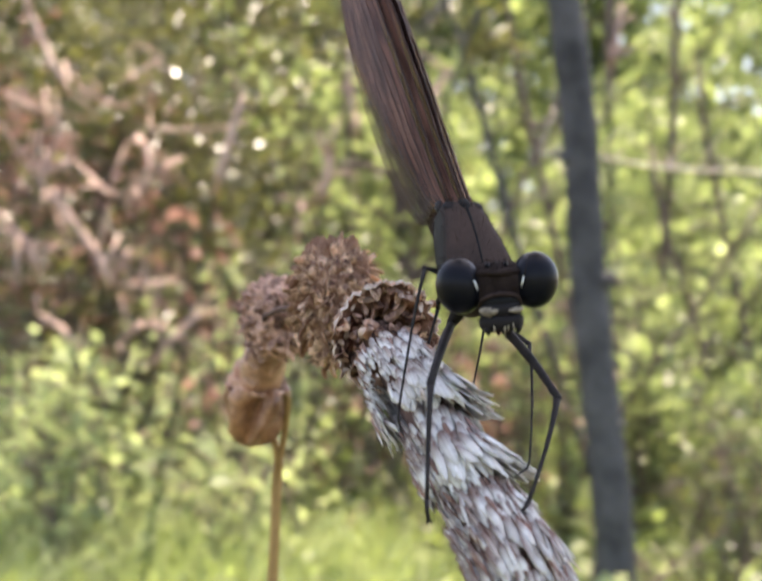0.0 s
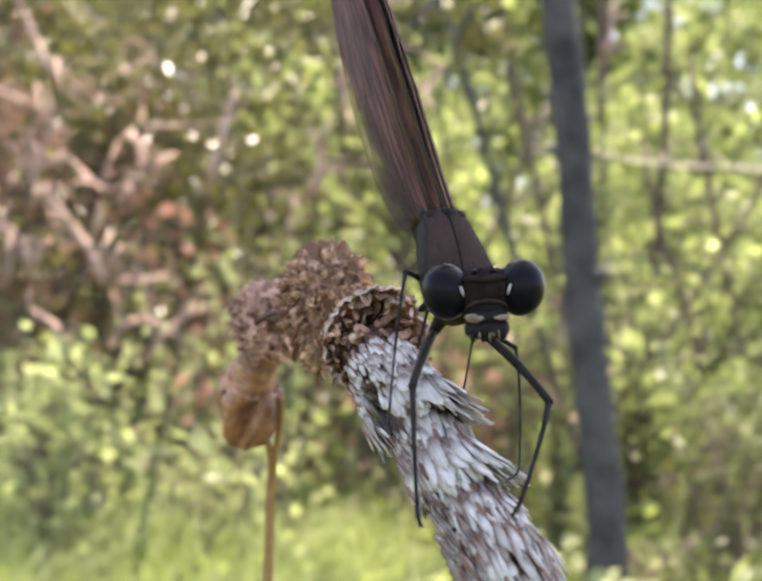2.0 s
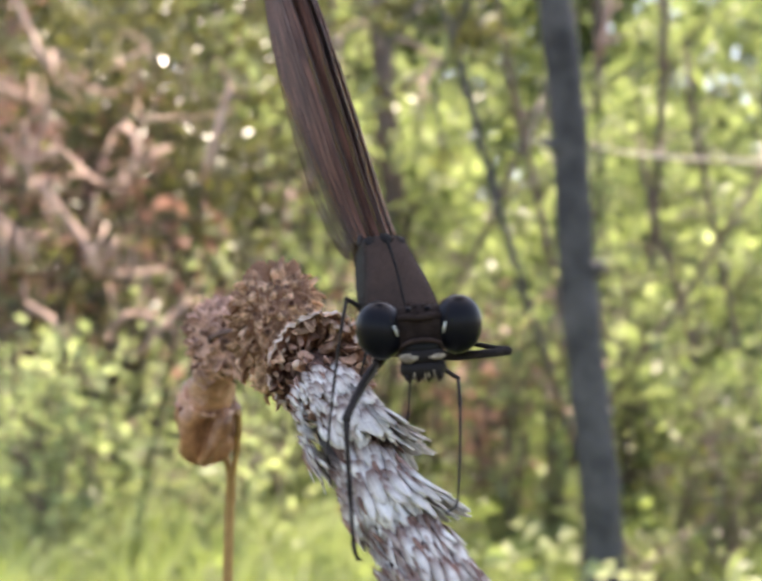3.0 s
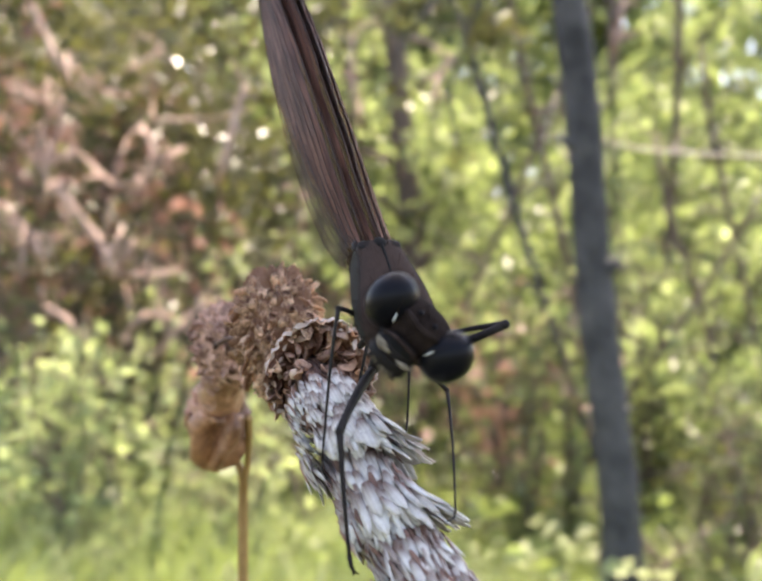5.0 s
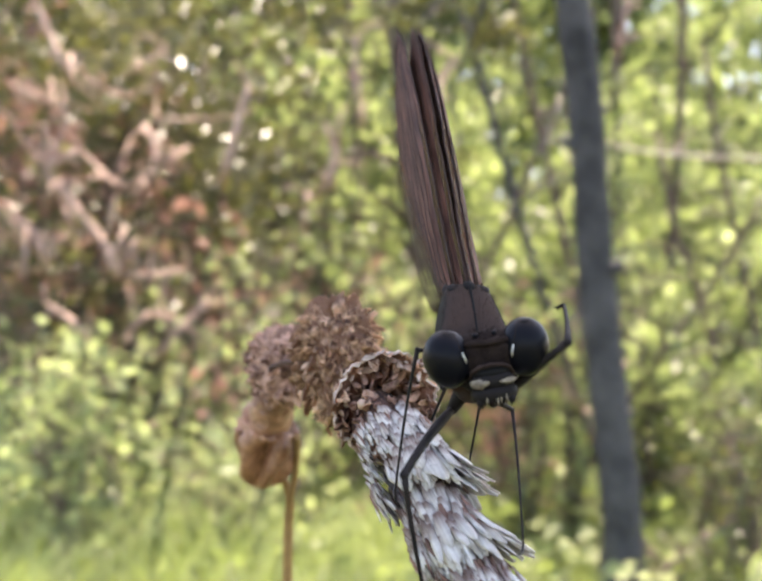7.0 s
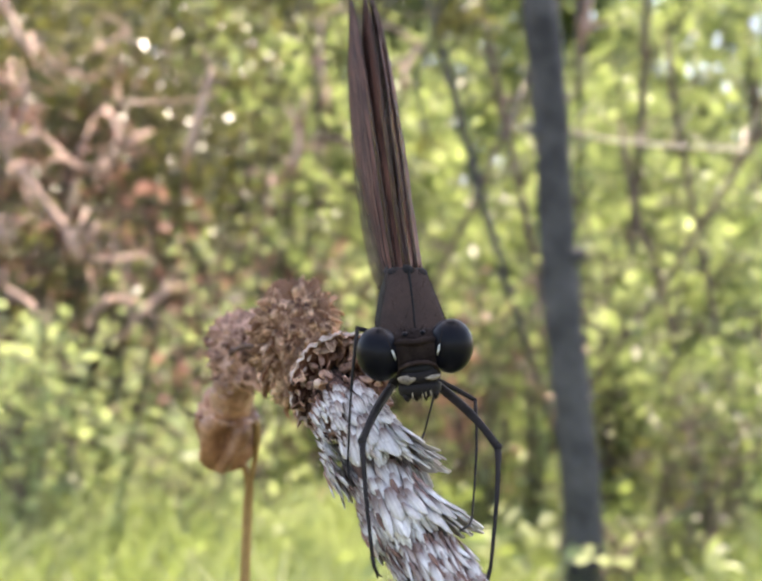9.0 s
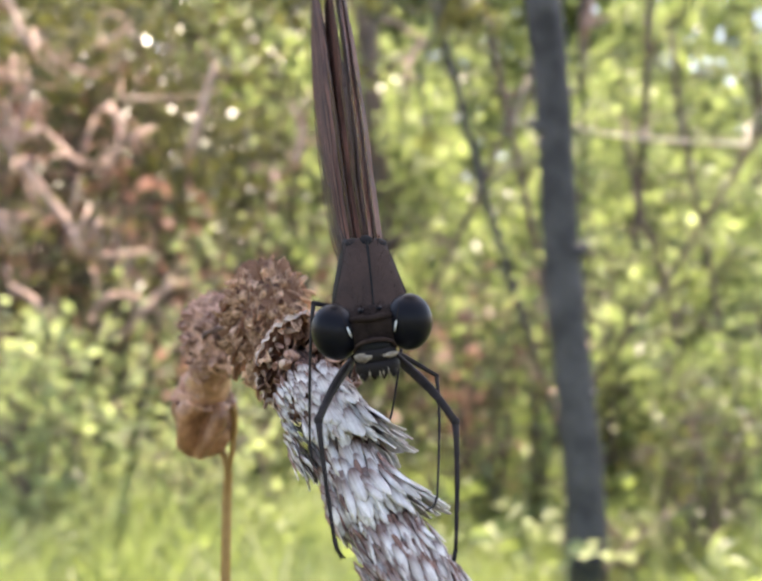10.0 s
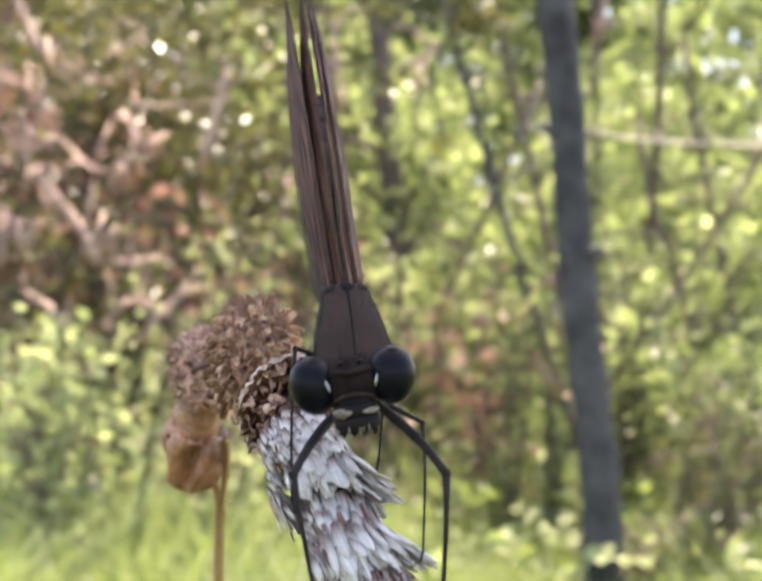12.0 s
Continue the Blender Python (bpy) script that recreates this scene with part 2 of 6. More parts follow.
def curve_at(points, s):
    """A point and direction on a smooth line through the points, s from 0 to len - 1."""
    n = len(points)
    i = min(int(s), n - 2)
    f = s - i
    p = [Vector(points[min(max(i + k, 0), n - 1)]) for k in (-1, 0, 1, 2)]
    at = 0.5 * (2 * p[1] + (p[2] - p[0]) * f + (2 * p[0] - 5 * p[1] + 4 * p[2] - p[3]) * f * f
                + (3 * p[1] - p[0] - 3 * p[2] + p[3]) * f ** 3)
    d = 0.5 * ((p[2] - p[0]) + 2 * (2 * p[0] - 5 * p[1] + 4 * p[2] - p[3]) * f + 3 * (3 * p[1] - p[0] - 3 * p[2] + p[3]) * f * f)
    return at, d.normalized()


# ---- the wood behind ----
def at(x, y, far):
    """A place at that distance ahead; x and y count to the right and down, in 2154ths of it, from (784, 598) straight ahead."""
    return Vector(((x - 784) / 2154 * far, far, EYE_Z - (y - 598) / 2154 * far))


rng = np.random.default_rng(7)


def unit(a):
    return a / np.linalg.norm(a, axis=1, keepdims=True)


def leaf_mesh(centres, size, wide=0.5, droop=0.35, lie=0.0):
    """Folded pointed leaves at the centres: points and triangles. lie: how flat they lie, 0 to 1."""
    n = len(centres)
    d = rng.normal(size=(n, 3))
    d[:, 2] = d[:, 2] * (1 - lie) * 0.8 - droop
    d = unit(d)
    up = rng.normal(size=(n, 3)) * (1 - lie * 0.7) + np.array([0, 0, 1.0])
    side = unit(np.cross(d, up))
    n_up = np.cross(side, d)
    long = (size * np.clip(rng.lognormal(-0.12, 0.42, n), 0.35, 2.2))[:, None]
    base = centres - d * long / 2
    tip = centres + d * long / 2 - n_up * long * 0.08
    mid = base + d * long * 0.42
    fold = n_up * long * 0.10
    left = mid + side * long * wide / 2 + fold
    right = mid - side * long * wide / 2 + fold
    pts = np.stack([base, left, tip, right], 1).reshape(-1, 3)
    i = np.arange(n)[:, None] * 4
    tri = np.concatenate([i + [0, 1, 2], i + [0, 2, 3]], 1).reshape(-1, 3)
    return pts.tolist(), tri.tolist()


def clumps(spots, count, spread, flat=0.8):
    """Leaf places scattered about the spots."""
    spots = np.array([list(s) for s in spots])
    pick = rng.integers(0, len(spots), count)
    off = rng.normal(size=(count, 3)) * spread
    off[:, 2] *= flat
    return spots[pick] + off


def shrub(name, x, y, high, wide, stems, leaves, size, leaf, wood, label, spread=0.065, group="", thick=0.008):
    """Stems that rise from one foot, side twigs, and leaves about them."""
    foot = Vector((x, y, 0))
    thing = new(name)
    thing.location = foot
    tagged(thing, label, "shrub", group)
    spots = []
    for k in range(stems):
        a = random.uniform(0, 2 * math.pi)
        top = Vector((math.cos(a) * wide * random.uniform(0.2, 1), math.sin(a) * wide * random.uniform(0.2, 0.8), high * random.uniform(0.65, 1.05)))
        mid = Vector((top.x * 0.35, top.y * 0.35, top.z * 0.5)) + Vector((random.uniform(-.08, .08), random.uniform(-.08, .08), 0))
        line = [curve_at([(0, 0, -0.03), mid, top], s * 0.25)[0] for s in range(9)]
        bm = bmesh.new()
        tube(bm, line, [thick * (1 - 0.085 * i) for i in range(9)], 6, wobble=0.12)
        for i in range(2, 9):
            for _ in range(2):
                d = Vector((random.gauss(0, 1), random.gauss(0, 1), random.uniform(0.0, 1.1))).normalized()
                far = random.uniform(0.12, 0.3) * high / 1.5
                end = line[i] + d * far
                tube(bm, [line[i], line[i] + d * far * 0.5 + Vector((0, 0, far * 0.08)), end], [thick * 0.4, thick * 0.3, thick * 0.15], 4)
                spots += [end, line[i] + d * far * 0.6]
            spots.append(line[i])
        part("stem", bm, wood, thing)
    tagged(part("foliage", leaf_mesh(clumps(spots, int(leaves * 2.3), spread), size * 0.7), leaf, thing, smooth=False), kind="stuff")


def sapling(x0, y0, x1, y1, far, r0, r1, wood="bark_brown", label="thin dark leaning sapling stem in the wood"):
    """A thin stem from the ground through two directions of sight."""
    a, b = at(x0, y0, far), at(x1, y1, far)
    d = (b - a) / max(0.05, b.z - a.z)
    foot = a - d * a.z
    top = b + d * 0.5
    thing = new("sapling")
    thing.location = foot
    tagged(thing, label, "sapling", "thin saplings")
    line = []
    for i in range(9):
        f = i / 8
        line.append((top - foot) * f + Vector((random.gauss(0, 0.006), random.gauss(0, 0.006), -0.03 * (i == 0))))
    bm = bmesh.new()
    tube(bm, line, [r0 + (r1 - r0) * i / 8 for i in range(9)], 7, wobble=0.1)
    spots = []
    for i in range(3, 9):
        for _ in range(2):
            e = line[i] + Vector((random.gauss(0, .16), random.gauss(0, .16), random.uniform(0.02, .2)))
            spots.append((line[i], e))
    part("stem", bm, MAT[wood], thing)
    for p, e in spots:
        bm = bmesh.new()
        tube(bm, [p, (p + e) / 2 + Vector((0, 0, .015)), e], [r1 * .5, r1 * .35, r1 * .2], 5)
        part("twig", bm, MAT[wood], thing)


def ground():
    """One sheet of uneven soil that reaches the horizon."""
    steps = [-900, -300, -100, -40, -16] + [v * 0.4 - 9.2 for v in range(47)] + [16, 40, 100, 300, 900]
    pts, faces = [], []
    for y in steps:
        for x in steps:
            rough = 0.05 if abs(x) < 12 and abs(y) < 12 else 0.0
            h = noise.noise(Vector((x * 0.6, y * 0.6, 3.1))) * rough - 0.02
            pts.append((x, y + 4, h))
    n = len(steps)
    for j in range(n - 1):
        for i in range(n - 1):
            faces.append((j * n + i, j * n + i + 1, (j + 1) * n + i + 1, (j + 1) * n + i))
    tagged(part("ground", (pts, faces), MAT["soil"]), "brown woodland soil with dry leaf litter", "ground", kind="structure")


def grass():
    """Blades over the ground in the clearing."""
    n = 165000
    y = np.where(rng.random(n) < 0.34, 1.7 + 7.0 * rng.random(n), -4.0 + 13.0 * rng.random(n))
    x = (rng.random(n) - 0.5) * np.where(rng.random(n) < 0.4, 1.6 + np.abs(y) * 0.95, 9.0)
    near = np.hypot(x, y) < 0.12
    x[near] += 0.3
    tall = rng.uniform(0.06, 0.22, n) * (0.8 + 0.5 * np.sin(x * 3.1 + 1) * np.sin(y * 2.3))
    a = rng.uniform(0, 2 * np.pi, n)
    w = rng.uniform(0.003, 0.007, n)
    lean = rng.normal(size=(n, 2)) * 0.45 * tall[:, None]
    base = np.stack([x, y, np.full(n, -0.05)], 1)
    side = np.stack([np.cos(a), np.sin(a), np.zeros(n)], 1) * w[:, None]
    mid = base + np.stack([lean[:, 0] * 0.3, lean[:, 1] * 0.3, tall * 0.6 + 0.03], 1)
    tip = base + np.stack([lean[:, 0], lean[:, 1], tall + 0.05], 1)
    pts = np.stack([base - side, base + side, mid + side * 0.7, mid - side * 0.7, tip], 1).reshape(-1, 3)
    i = np.arange(n) * 5
    quads = np.stack([i, i + 1, i + 2, i + 3], 1).tolist()
    tris = np.stack([i + 3, i + 2, i + 4], 1).tolist()
    tagged(part("grass", (pts.tolist(), quads + tris), MAT["grass"], smooth=False), "fresh green grass blades in a sunlit clearing", "grass", kind="stuff")
    # taller blades along the near edge of the clearing
    n = 15000
    y = 1.75 + 0.95 * rng.random(n)
    x = (rng.random(n) - 0.5) * (0.5 + y * 0.95)
    tall = rng.uniform(0.5, 1.0, n) * np.interp(x, [-1.2, -0.5, 0.0, 0.3, 1.2], [0.44, 0.42, 0.30, 0.17, 0.15])
    tall *= 0.85 + 0.2 * np.sin(x * 9 + 2) * np.sin(y * 8)
    a = rng.uniform(0, 2 * np.pi, n)
    w = rng.uniform(0.002, 0.0042, n)
    lean = rng.normal(size=(n, 2)) * 0.45 * tall[:, None]
    base = np.stack([x, y, np.full(n, -0.05)], 1)
    side = np.stack([np.cos(a), np.sin(a), np.zeros(n)], 1) * w[:, None]
    mid = base + np.stack([lean[:, 0] * 0.3, lean[:, 1] * 0.3, tall * 0.6 + 0.03], 1)
    tip = base + np.stack([lean[:, 0], lean[:, 1], tall + 0.03], 1)
    pts = np.stack([base - side, base + side, mid + side * 0.7, mid - side * 0.7, tip], 1).reshape(-1, 3)
    i = np.arange(n) * 5
    quads = np.stack([i, i + 1, i + 2, i + 3], 1).tolist()
    tris = np.stack([i + 3, i + 2, i + 4], 1).tolist()
    tagged(part("tall_grass", (pts.tolist(), quads + tris), MAT["grass"], smooth=False), "tall pale green meadow grass in full sun", "grass", kind="stuff")
    # low herbs with broad leaves
    n = 6000
    y = 2.0 + 6.0 * rng.random(n)
    x = (rng.random(n) - 0.5) * (1.4 + y * 0.9)
    spots = np.stack([x, y, rng.uniform(0.02, 0.22, n)], 1)
    tagged(part("herbs", leaf_mesh(spots, 0.05, 0.6, 0.1, 0.5), MAT["grass"], smooth=False), "low broad-leaved green herbs among the grass", "herbs", kind="stuff")


def main_tree():
    """The young grey tree whose trunk crosses the view and whose crown, added out of view, shades the spike."""
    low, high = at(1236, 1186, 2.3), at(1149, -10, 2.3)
    d = (high - low) / (high.z - low.z)
    foot = low - d * low.z
    tree = new("tree")
    tree.location = foot
    tagged(tree, "young grey-barked tree with a slightly leaning trunk", "tree")
    bm = bmesh.new()
    line, radii = [], []
    for i in range(60):
        z = -0.05 + i * 0.065
        bend = 0.014 * math.sin(z * 2.2 + 0.6) + 0.007 * math.sin(z * 6.5)
        line.append(d * z + Vector((bend, 0, 0)))
        ring = 0.0022 if i % 3 == 0 else 0.0
        radii.append(0.0425 - 0.0038 * z + 1.2 * ring + 0.012 * math.exp(-z * 9))
    tube(bm, line, radii, 18, wobble=0.035)
    part("trunk", bm, MAT["bark"], tree)
    for z, far, r in ((0.78, 0.055, 0.018), (1.05, -0.06, 0.012), (0.46, 0.05, 0.012)):
        p = d * z
        bm = bmesh.new()
        tube(bm, [p, p + Vector((far * 0.55, -0.02, 0.02)), p + Vector((far, -0.03, 0.035))], [r * 1.3, r, r * 0.7], 9, wobble=0.1)
        part("branch_stub", bm, MAT["bark"], tree)
    # unseen crown, set off towards the sun so that its shade covers the spike
    spots = []
    for k in range(16):
        a = k * 2.4
        start = line[random.randint(44, 59)]
        end = Vector((-0.15 + math.cos(a) * random.uniform(0.3, 1.0), -0.9 + math.sin(a) * random.uniform(0.3, 1.0), random.uniform(3.1, 4.4)))
        way = [curve_at([start, (start + end) / 2 + Vector((0, 0, 0.2)), end], s * 0.5)[0] for s in range(5)]
        bm = bmesh.new()
        tube(bm, way, [0.03, 0.025, 0.02, 0.014, 0.008], 7, wobble=0.08)
        part("limb", bm, MAT["bark"], tree)
        spots += way[2:] + [end + Vector((random.gauss(0, .22), random.gauss(0, .22), random.gauss(0, .2))) for _ in range(7)]
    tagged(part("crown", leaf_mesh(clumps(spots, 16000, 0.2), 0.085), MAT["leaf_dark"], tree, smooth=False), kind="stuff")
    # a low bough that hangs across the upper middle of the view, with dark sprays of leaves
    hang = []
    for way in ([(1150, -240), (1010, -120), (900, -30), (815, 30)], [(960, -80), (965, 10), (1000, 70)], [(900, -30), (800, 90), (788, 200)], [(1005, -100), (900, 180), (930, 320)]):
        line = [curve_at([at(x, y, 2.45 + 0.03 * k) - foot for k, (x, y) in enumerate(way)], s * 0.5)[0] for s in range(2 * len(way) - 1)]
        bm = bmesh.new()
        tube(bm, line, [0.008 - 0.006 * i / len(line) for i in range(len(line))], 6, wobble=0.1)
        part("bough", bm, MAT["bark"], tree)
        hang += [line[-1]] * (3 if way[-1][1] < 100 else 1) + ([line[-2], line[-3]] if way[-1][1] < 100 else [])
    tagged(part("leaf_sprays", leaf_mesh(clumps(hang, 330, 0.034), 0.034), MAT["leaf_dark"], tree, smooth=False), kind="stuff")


def far_tree(x, y, high, wide, leaf, leaves=4200, size=0.13, label="tall leafy tree at the edge of the clearing"):
    tree = new("tree")
    tree.location = (x, y, 0)
    tagged(tree, label, "tree", "trees round the clearing")
    bm = bmesh.new()
    line = [Vector((math.sin(i * 1.3 + x) * 0.08, 0, -0.1 + i * high / 8)) for i in range(8)]
    tube(bm, line, [0.11 * (1 - i * 0.1) for i in range(8)], 9, wobble=0.06)
    part("trunk", bm, MAT["bark_brown"], tree)
    spots = []
    for k in range(34):
        z = high * random.uniform(0.12, 1.05)
        r = wide * (1.0 - 0.55 * z / high) * random.uniform(0.15, 1.0)
        a = random.uniform(0, 6.283)
        e = Vector((math.cos(a) * r, math.sin(a) * r, z))
        root = Vector((0, 0, max(0.3, z - r * 0.6)))
        if k < 12:
            bm = bmesh.new()
            tube(bm, [root, (root + e) / 2 + Vector((0, 0, 0.06)), e], [0.03, 0.022, 0.01], 6)
            part("limb", bm, MAT["bark_brown"], tree)
        spots.append(e)
    tagged(part("crown", leaf_mesh(clumps(spots, int(leaves * 3.0), 0.3), size * 0.75), leaf, tree, smooth=False), kind="stuff")


def dead_branch(points, far, r, label="bleached dead branch with a few bare twigs", mat="twig"):
    """A bare branch through the given directions of sight, its foot in the ground."""
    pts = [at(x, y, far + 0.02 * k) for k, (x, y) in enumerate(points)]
    low = min(pts, key=lambda p: p.z)
    if pts[0] is not low:
        pts.reverse()
    eye = Vector((0, 0, EYE_Z))
    back = [eye + (low - eye) * (v / far) for v in (far + 2.2, far + 1.1)]
    foot = Vector((back[0].x, back[0].y + 0.4, -0.03))
    thing = new("dead_branch")
    thing.location = (foot.x, foot.y, 0)
    tagged(thing, label, "branch", "dead branches")
    way = [foot] + back + pts
    line = [curve_at(way, s * 0.5)[0] - thing.location for s in range(2 * len(way) - 1)]
    bm = bmesh.new()
    n = len(line)
    tube(bm, line, [r * (0.8 if i < 5 else 1 - 0.35 * i / n) for i in range(n)], 7, wobble=0.15)
    part("branch", bm, MAT[mat], thing)
    for i in range(6, n):
        e = line[i] + Vector((random.gauss(0, .05), random.gauss(0, .05), random.gauss(0.02, .06)))
        bm = bmesh.new()
        tube(bm, [line[i], (line[i] + e) / 2 + Vector((0, 0, .01)), e], [r * .5, r * .4, r * .25], 5)
        part("twig", bm, MAT[mat], thing)


ground()
grass()
main_tree()
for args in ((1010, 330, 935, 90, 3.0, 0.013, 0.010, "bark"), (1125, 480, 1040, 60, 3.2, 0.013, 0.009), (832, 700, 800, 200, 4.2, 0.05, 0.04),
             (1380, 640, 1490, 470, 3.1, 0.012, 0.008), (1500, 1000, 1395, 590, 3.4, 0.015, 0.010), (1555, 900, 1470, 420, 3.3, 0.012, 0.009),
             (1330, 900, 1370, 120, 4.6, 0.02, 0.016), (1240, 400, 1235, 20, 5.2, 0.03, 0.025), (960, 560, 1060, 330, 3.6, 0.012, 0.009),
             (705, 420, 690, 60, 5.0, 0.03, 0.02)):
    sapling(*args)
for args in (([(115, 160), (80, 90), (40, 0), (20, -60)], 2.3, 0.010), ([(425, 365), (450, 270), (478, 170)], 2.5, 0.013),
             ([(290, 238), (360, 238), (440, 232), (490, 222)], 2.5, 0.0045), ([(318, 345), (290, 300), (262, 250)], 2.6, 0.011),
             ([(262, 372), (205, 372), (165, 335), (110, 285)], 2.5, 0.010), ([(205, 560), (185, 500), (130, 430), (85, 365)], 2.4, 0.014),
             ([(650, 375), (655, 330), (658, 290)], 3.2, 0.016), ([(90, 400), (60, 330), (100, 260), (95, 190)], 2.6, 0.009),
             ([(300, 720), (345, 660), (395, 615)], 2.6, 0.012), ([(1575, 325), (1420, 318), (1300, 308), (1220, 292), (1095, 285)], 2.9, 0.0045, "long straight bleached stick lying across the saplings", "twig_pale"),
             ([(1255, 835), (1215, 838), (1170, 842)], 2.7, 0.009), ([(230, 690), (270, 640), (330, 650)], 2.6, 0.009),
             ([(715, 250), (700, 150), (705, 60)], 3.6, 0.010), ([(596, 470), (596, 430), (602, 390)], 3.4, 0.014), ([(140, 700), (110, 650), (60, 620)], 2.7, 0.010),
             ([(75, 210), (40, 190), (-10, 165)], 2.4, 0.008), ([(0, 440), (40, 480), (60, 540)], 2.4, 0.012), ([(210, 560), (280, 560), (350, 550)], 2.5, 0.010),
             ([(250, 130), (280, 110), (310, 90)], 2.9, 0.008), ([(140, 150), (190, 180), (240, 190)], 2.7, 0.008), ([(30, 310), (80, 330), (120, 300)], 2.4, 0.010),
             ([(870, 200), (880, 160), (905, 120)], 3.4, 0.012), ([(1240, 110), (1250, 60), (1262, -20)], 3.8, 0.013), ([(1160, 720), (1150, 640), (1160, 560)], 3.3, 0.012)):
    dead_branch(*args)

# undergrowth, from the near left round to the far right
# leaf_dark paints shaded foliage and leaf_pale sunlit foliage
LIME = "low green bush with full sun put into its pale leaves"
DRY, SHADE, BRIGHT = "dry shrub with withered reddish-brown leaves", "small-leaved green shrub with shade put into its leaf colour", "bright green shrub lit by the sun"
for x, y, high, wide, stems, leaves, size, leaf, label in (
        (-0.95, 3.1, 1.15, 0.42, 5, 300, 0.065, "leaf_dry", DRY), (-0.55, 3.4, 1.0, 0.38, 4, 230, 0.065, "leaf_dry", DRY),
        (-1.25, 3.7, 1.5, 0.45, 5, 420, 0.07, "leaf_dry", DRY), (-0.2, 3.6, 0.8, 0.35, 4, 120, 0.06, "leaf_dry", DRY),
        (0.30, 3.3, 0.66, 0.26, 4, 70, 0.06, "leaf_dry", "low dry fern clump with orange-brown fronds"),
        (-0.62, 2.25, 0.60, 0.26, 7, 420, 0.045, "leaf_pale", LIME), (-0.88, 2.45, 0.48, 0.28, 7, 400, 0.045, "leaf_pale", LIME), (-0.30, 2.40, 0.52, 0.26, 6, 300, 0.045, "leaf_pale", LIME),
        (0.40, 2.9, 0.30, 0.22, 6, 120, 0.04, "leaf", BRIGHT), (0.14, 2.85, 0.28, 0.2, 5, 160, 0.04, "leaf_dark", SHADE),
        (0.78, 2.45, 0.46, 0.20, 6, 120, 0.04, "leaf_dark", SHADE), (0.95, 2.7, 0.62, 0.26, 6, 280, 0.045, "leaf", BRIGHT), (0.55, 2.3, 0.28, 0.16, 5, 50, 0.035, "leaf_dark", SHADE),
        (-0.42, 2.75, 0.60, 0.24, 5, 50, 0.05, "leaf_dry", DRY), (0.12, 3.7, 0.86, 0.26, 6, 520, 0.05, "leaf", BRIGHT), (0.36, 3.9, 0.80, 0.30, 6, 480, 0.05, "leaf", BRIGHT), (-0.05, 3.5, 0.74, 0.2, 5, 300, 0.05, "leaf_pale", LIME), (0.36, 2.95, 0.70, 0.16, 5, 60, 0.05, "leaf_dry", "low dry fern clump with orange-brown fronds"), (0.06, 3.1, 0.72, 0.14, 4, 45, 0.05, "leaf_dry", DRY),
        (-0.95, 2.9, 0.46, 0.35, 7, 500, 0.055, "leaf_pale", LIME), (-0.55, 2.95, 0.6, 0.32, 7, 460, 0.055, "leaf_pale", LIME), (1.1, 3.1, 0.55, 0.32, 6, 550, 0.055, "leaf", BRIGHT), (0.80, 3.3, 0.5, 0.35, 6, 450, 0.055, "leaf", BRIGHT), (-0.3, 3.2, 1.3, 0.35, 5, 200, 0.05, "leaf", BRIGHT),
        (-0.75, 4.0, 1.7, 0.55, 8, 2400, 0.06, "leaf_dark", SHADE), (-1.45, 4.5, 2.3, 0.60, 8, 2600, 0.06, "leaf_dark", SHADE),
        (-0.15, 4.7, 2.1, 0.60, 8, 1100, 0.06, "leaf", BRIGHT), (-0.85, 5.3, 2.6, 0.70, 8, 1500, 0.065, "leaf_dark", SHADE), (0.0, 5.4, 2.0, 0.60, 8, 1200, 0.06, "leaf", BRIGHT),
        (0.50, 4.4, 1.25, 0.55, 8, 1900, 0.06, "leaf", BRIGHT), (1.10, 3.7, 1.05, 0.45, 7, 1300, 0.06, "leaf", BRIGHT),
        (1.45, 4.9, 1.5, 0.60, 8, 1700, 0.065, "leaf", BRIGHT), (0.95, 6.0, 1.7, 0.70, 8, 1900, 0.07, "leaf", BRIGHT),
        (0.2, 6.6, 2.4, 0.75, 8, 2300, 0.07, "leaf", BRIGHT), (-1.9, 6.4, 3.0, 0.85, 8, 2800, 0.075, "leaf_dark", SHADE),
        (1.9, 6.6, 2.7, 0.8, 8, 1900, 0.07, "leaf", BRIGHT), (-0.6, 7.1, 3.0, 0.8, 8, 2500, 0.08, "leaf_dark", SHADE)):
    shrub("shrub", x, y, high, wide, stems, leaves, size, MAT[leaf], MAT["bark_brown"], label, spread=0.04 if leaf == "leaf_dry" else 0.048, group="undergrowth")
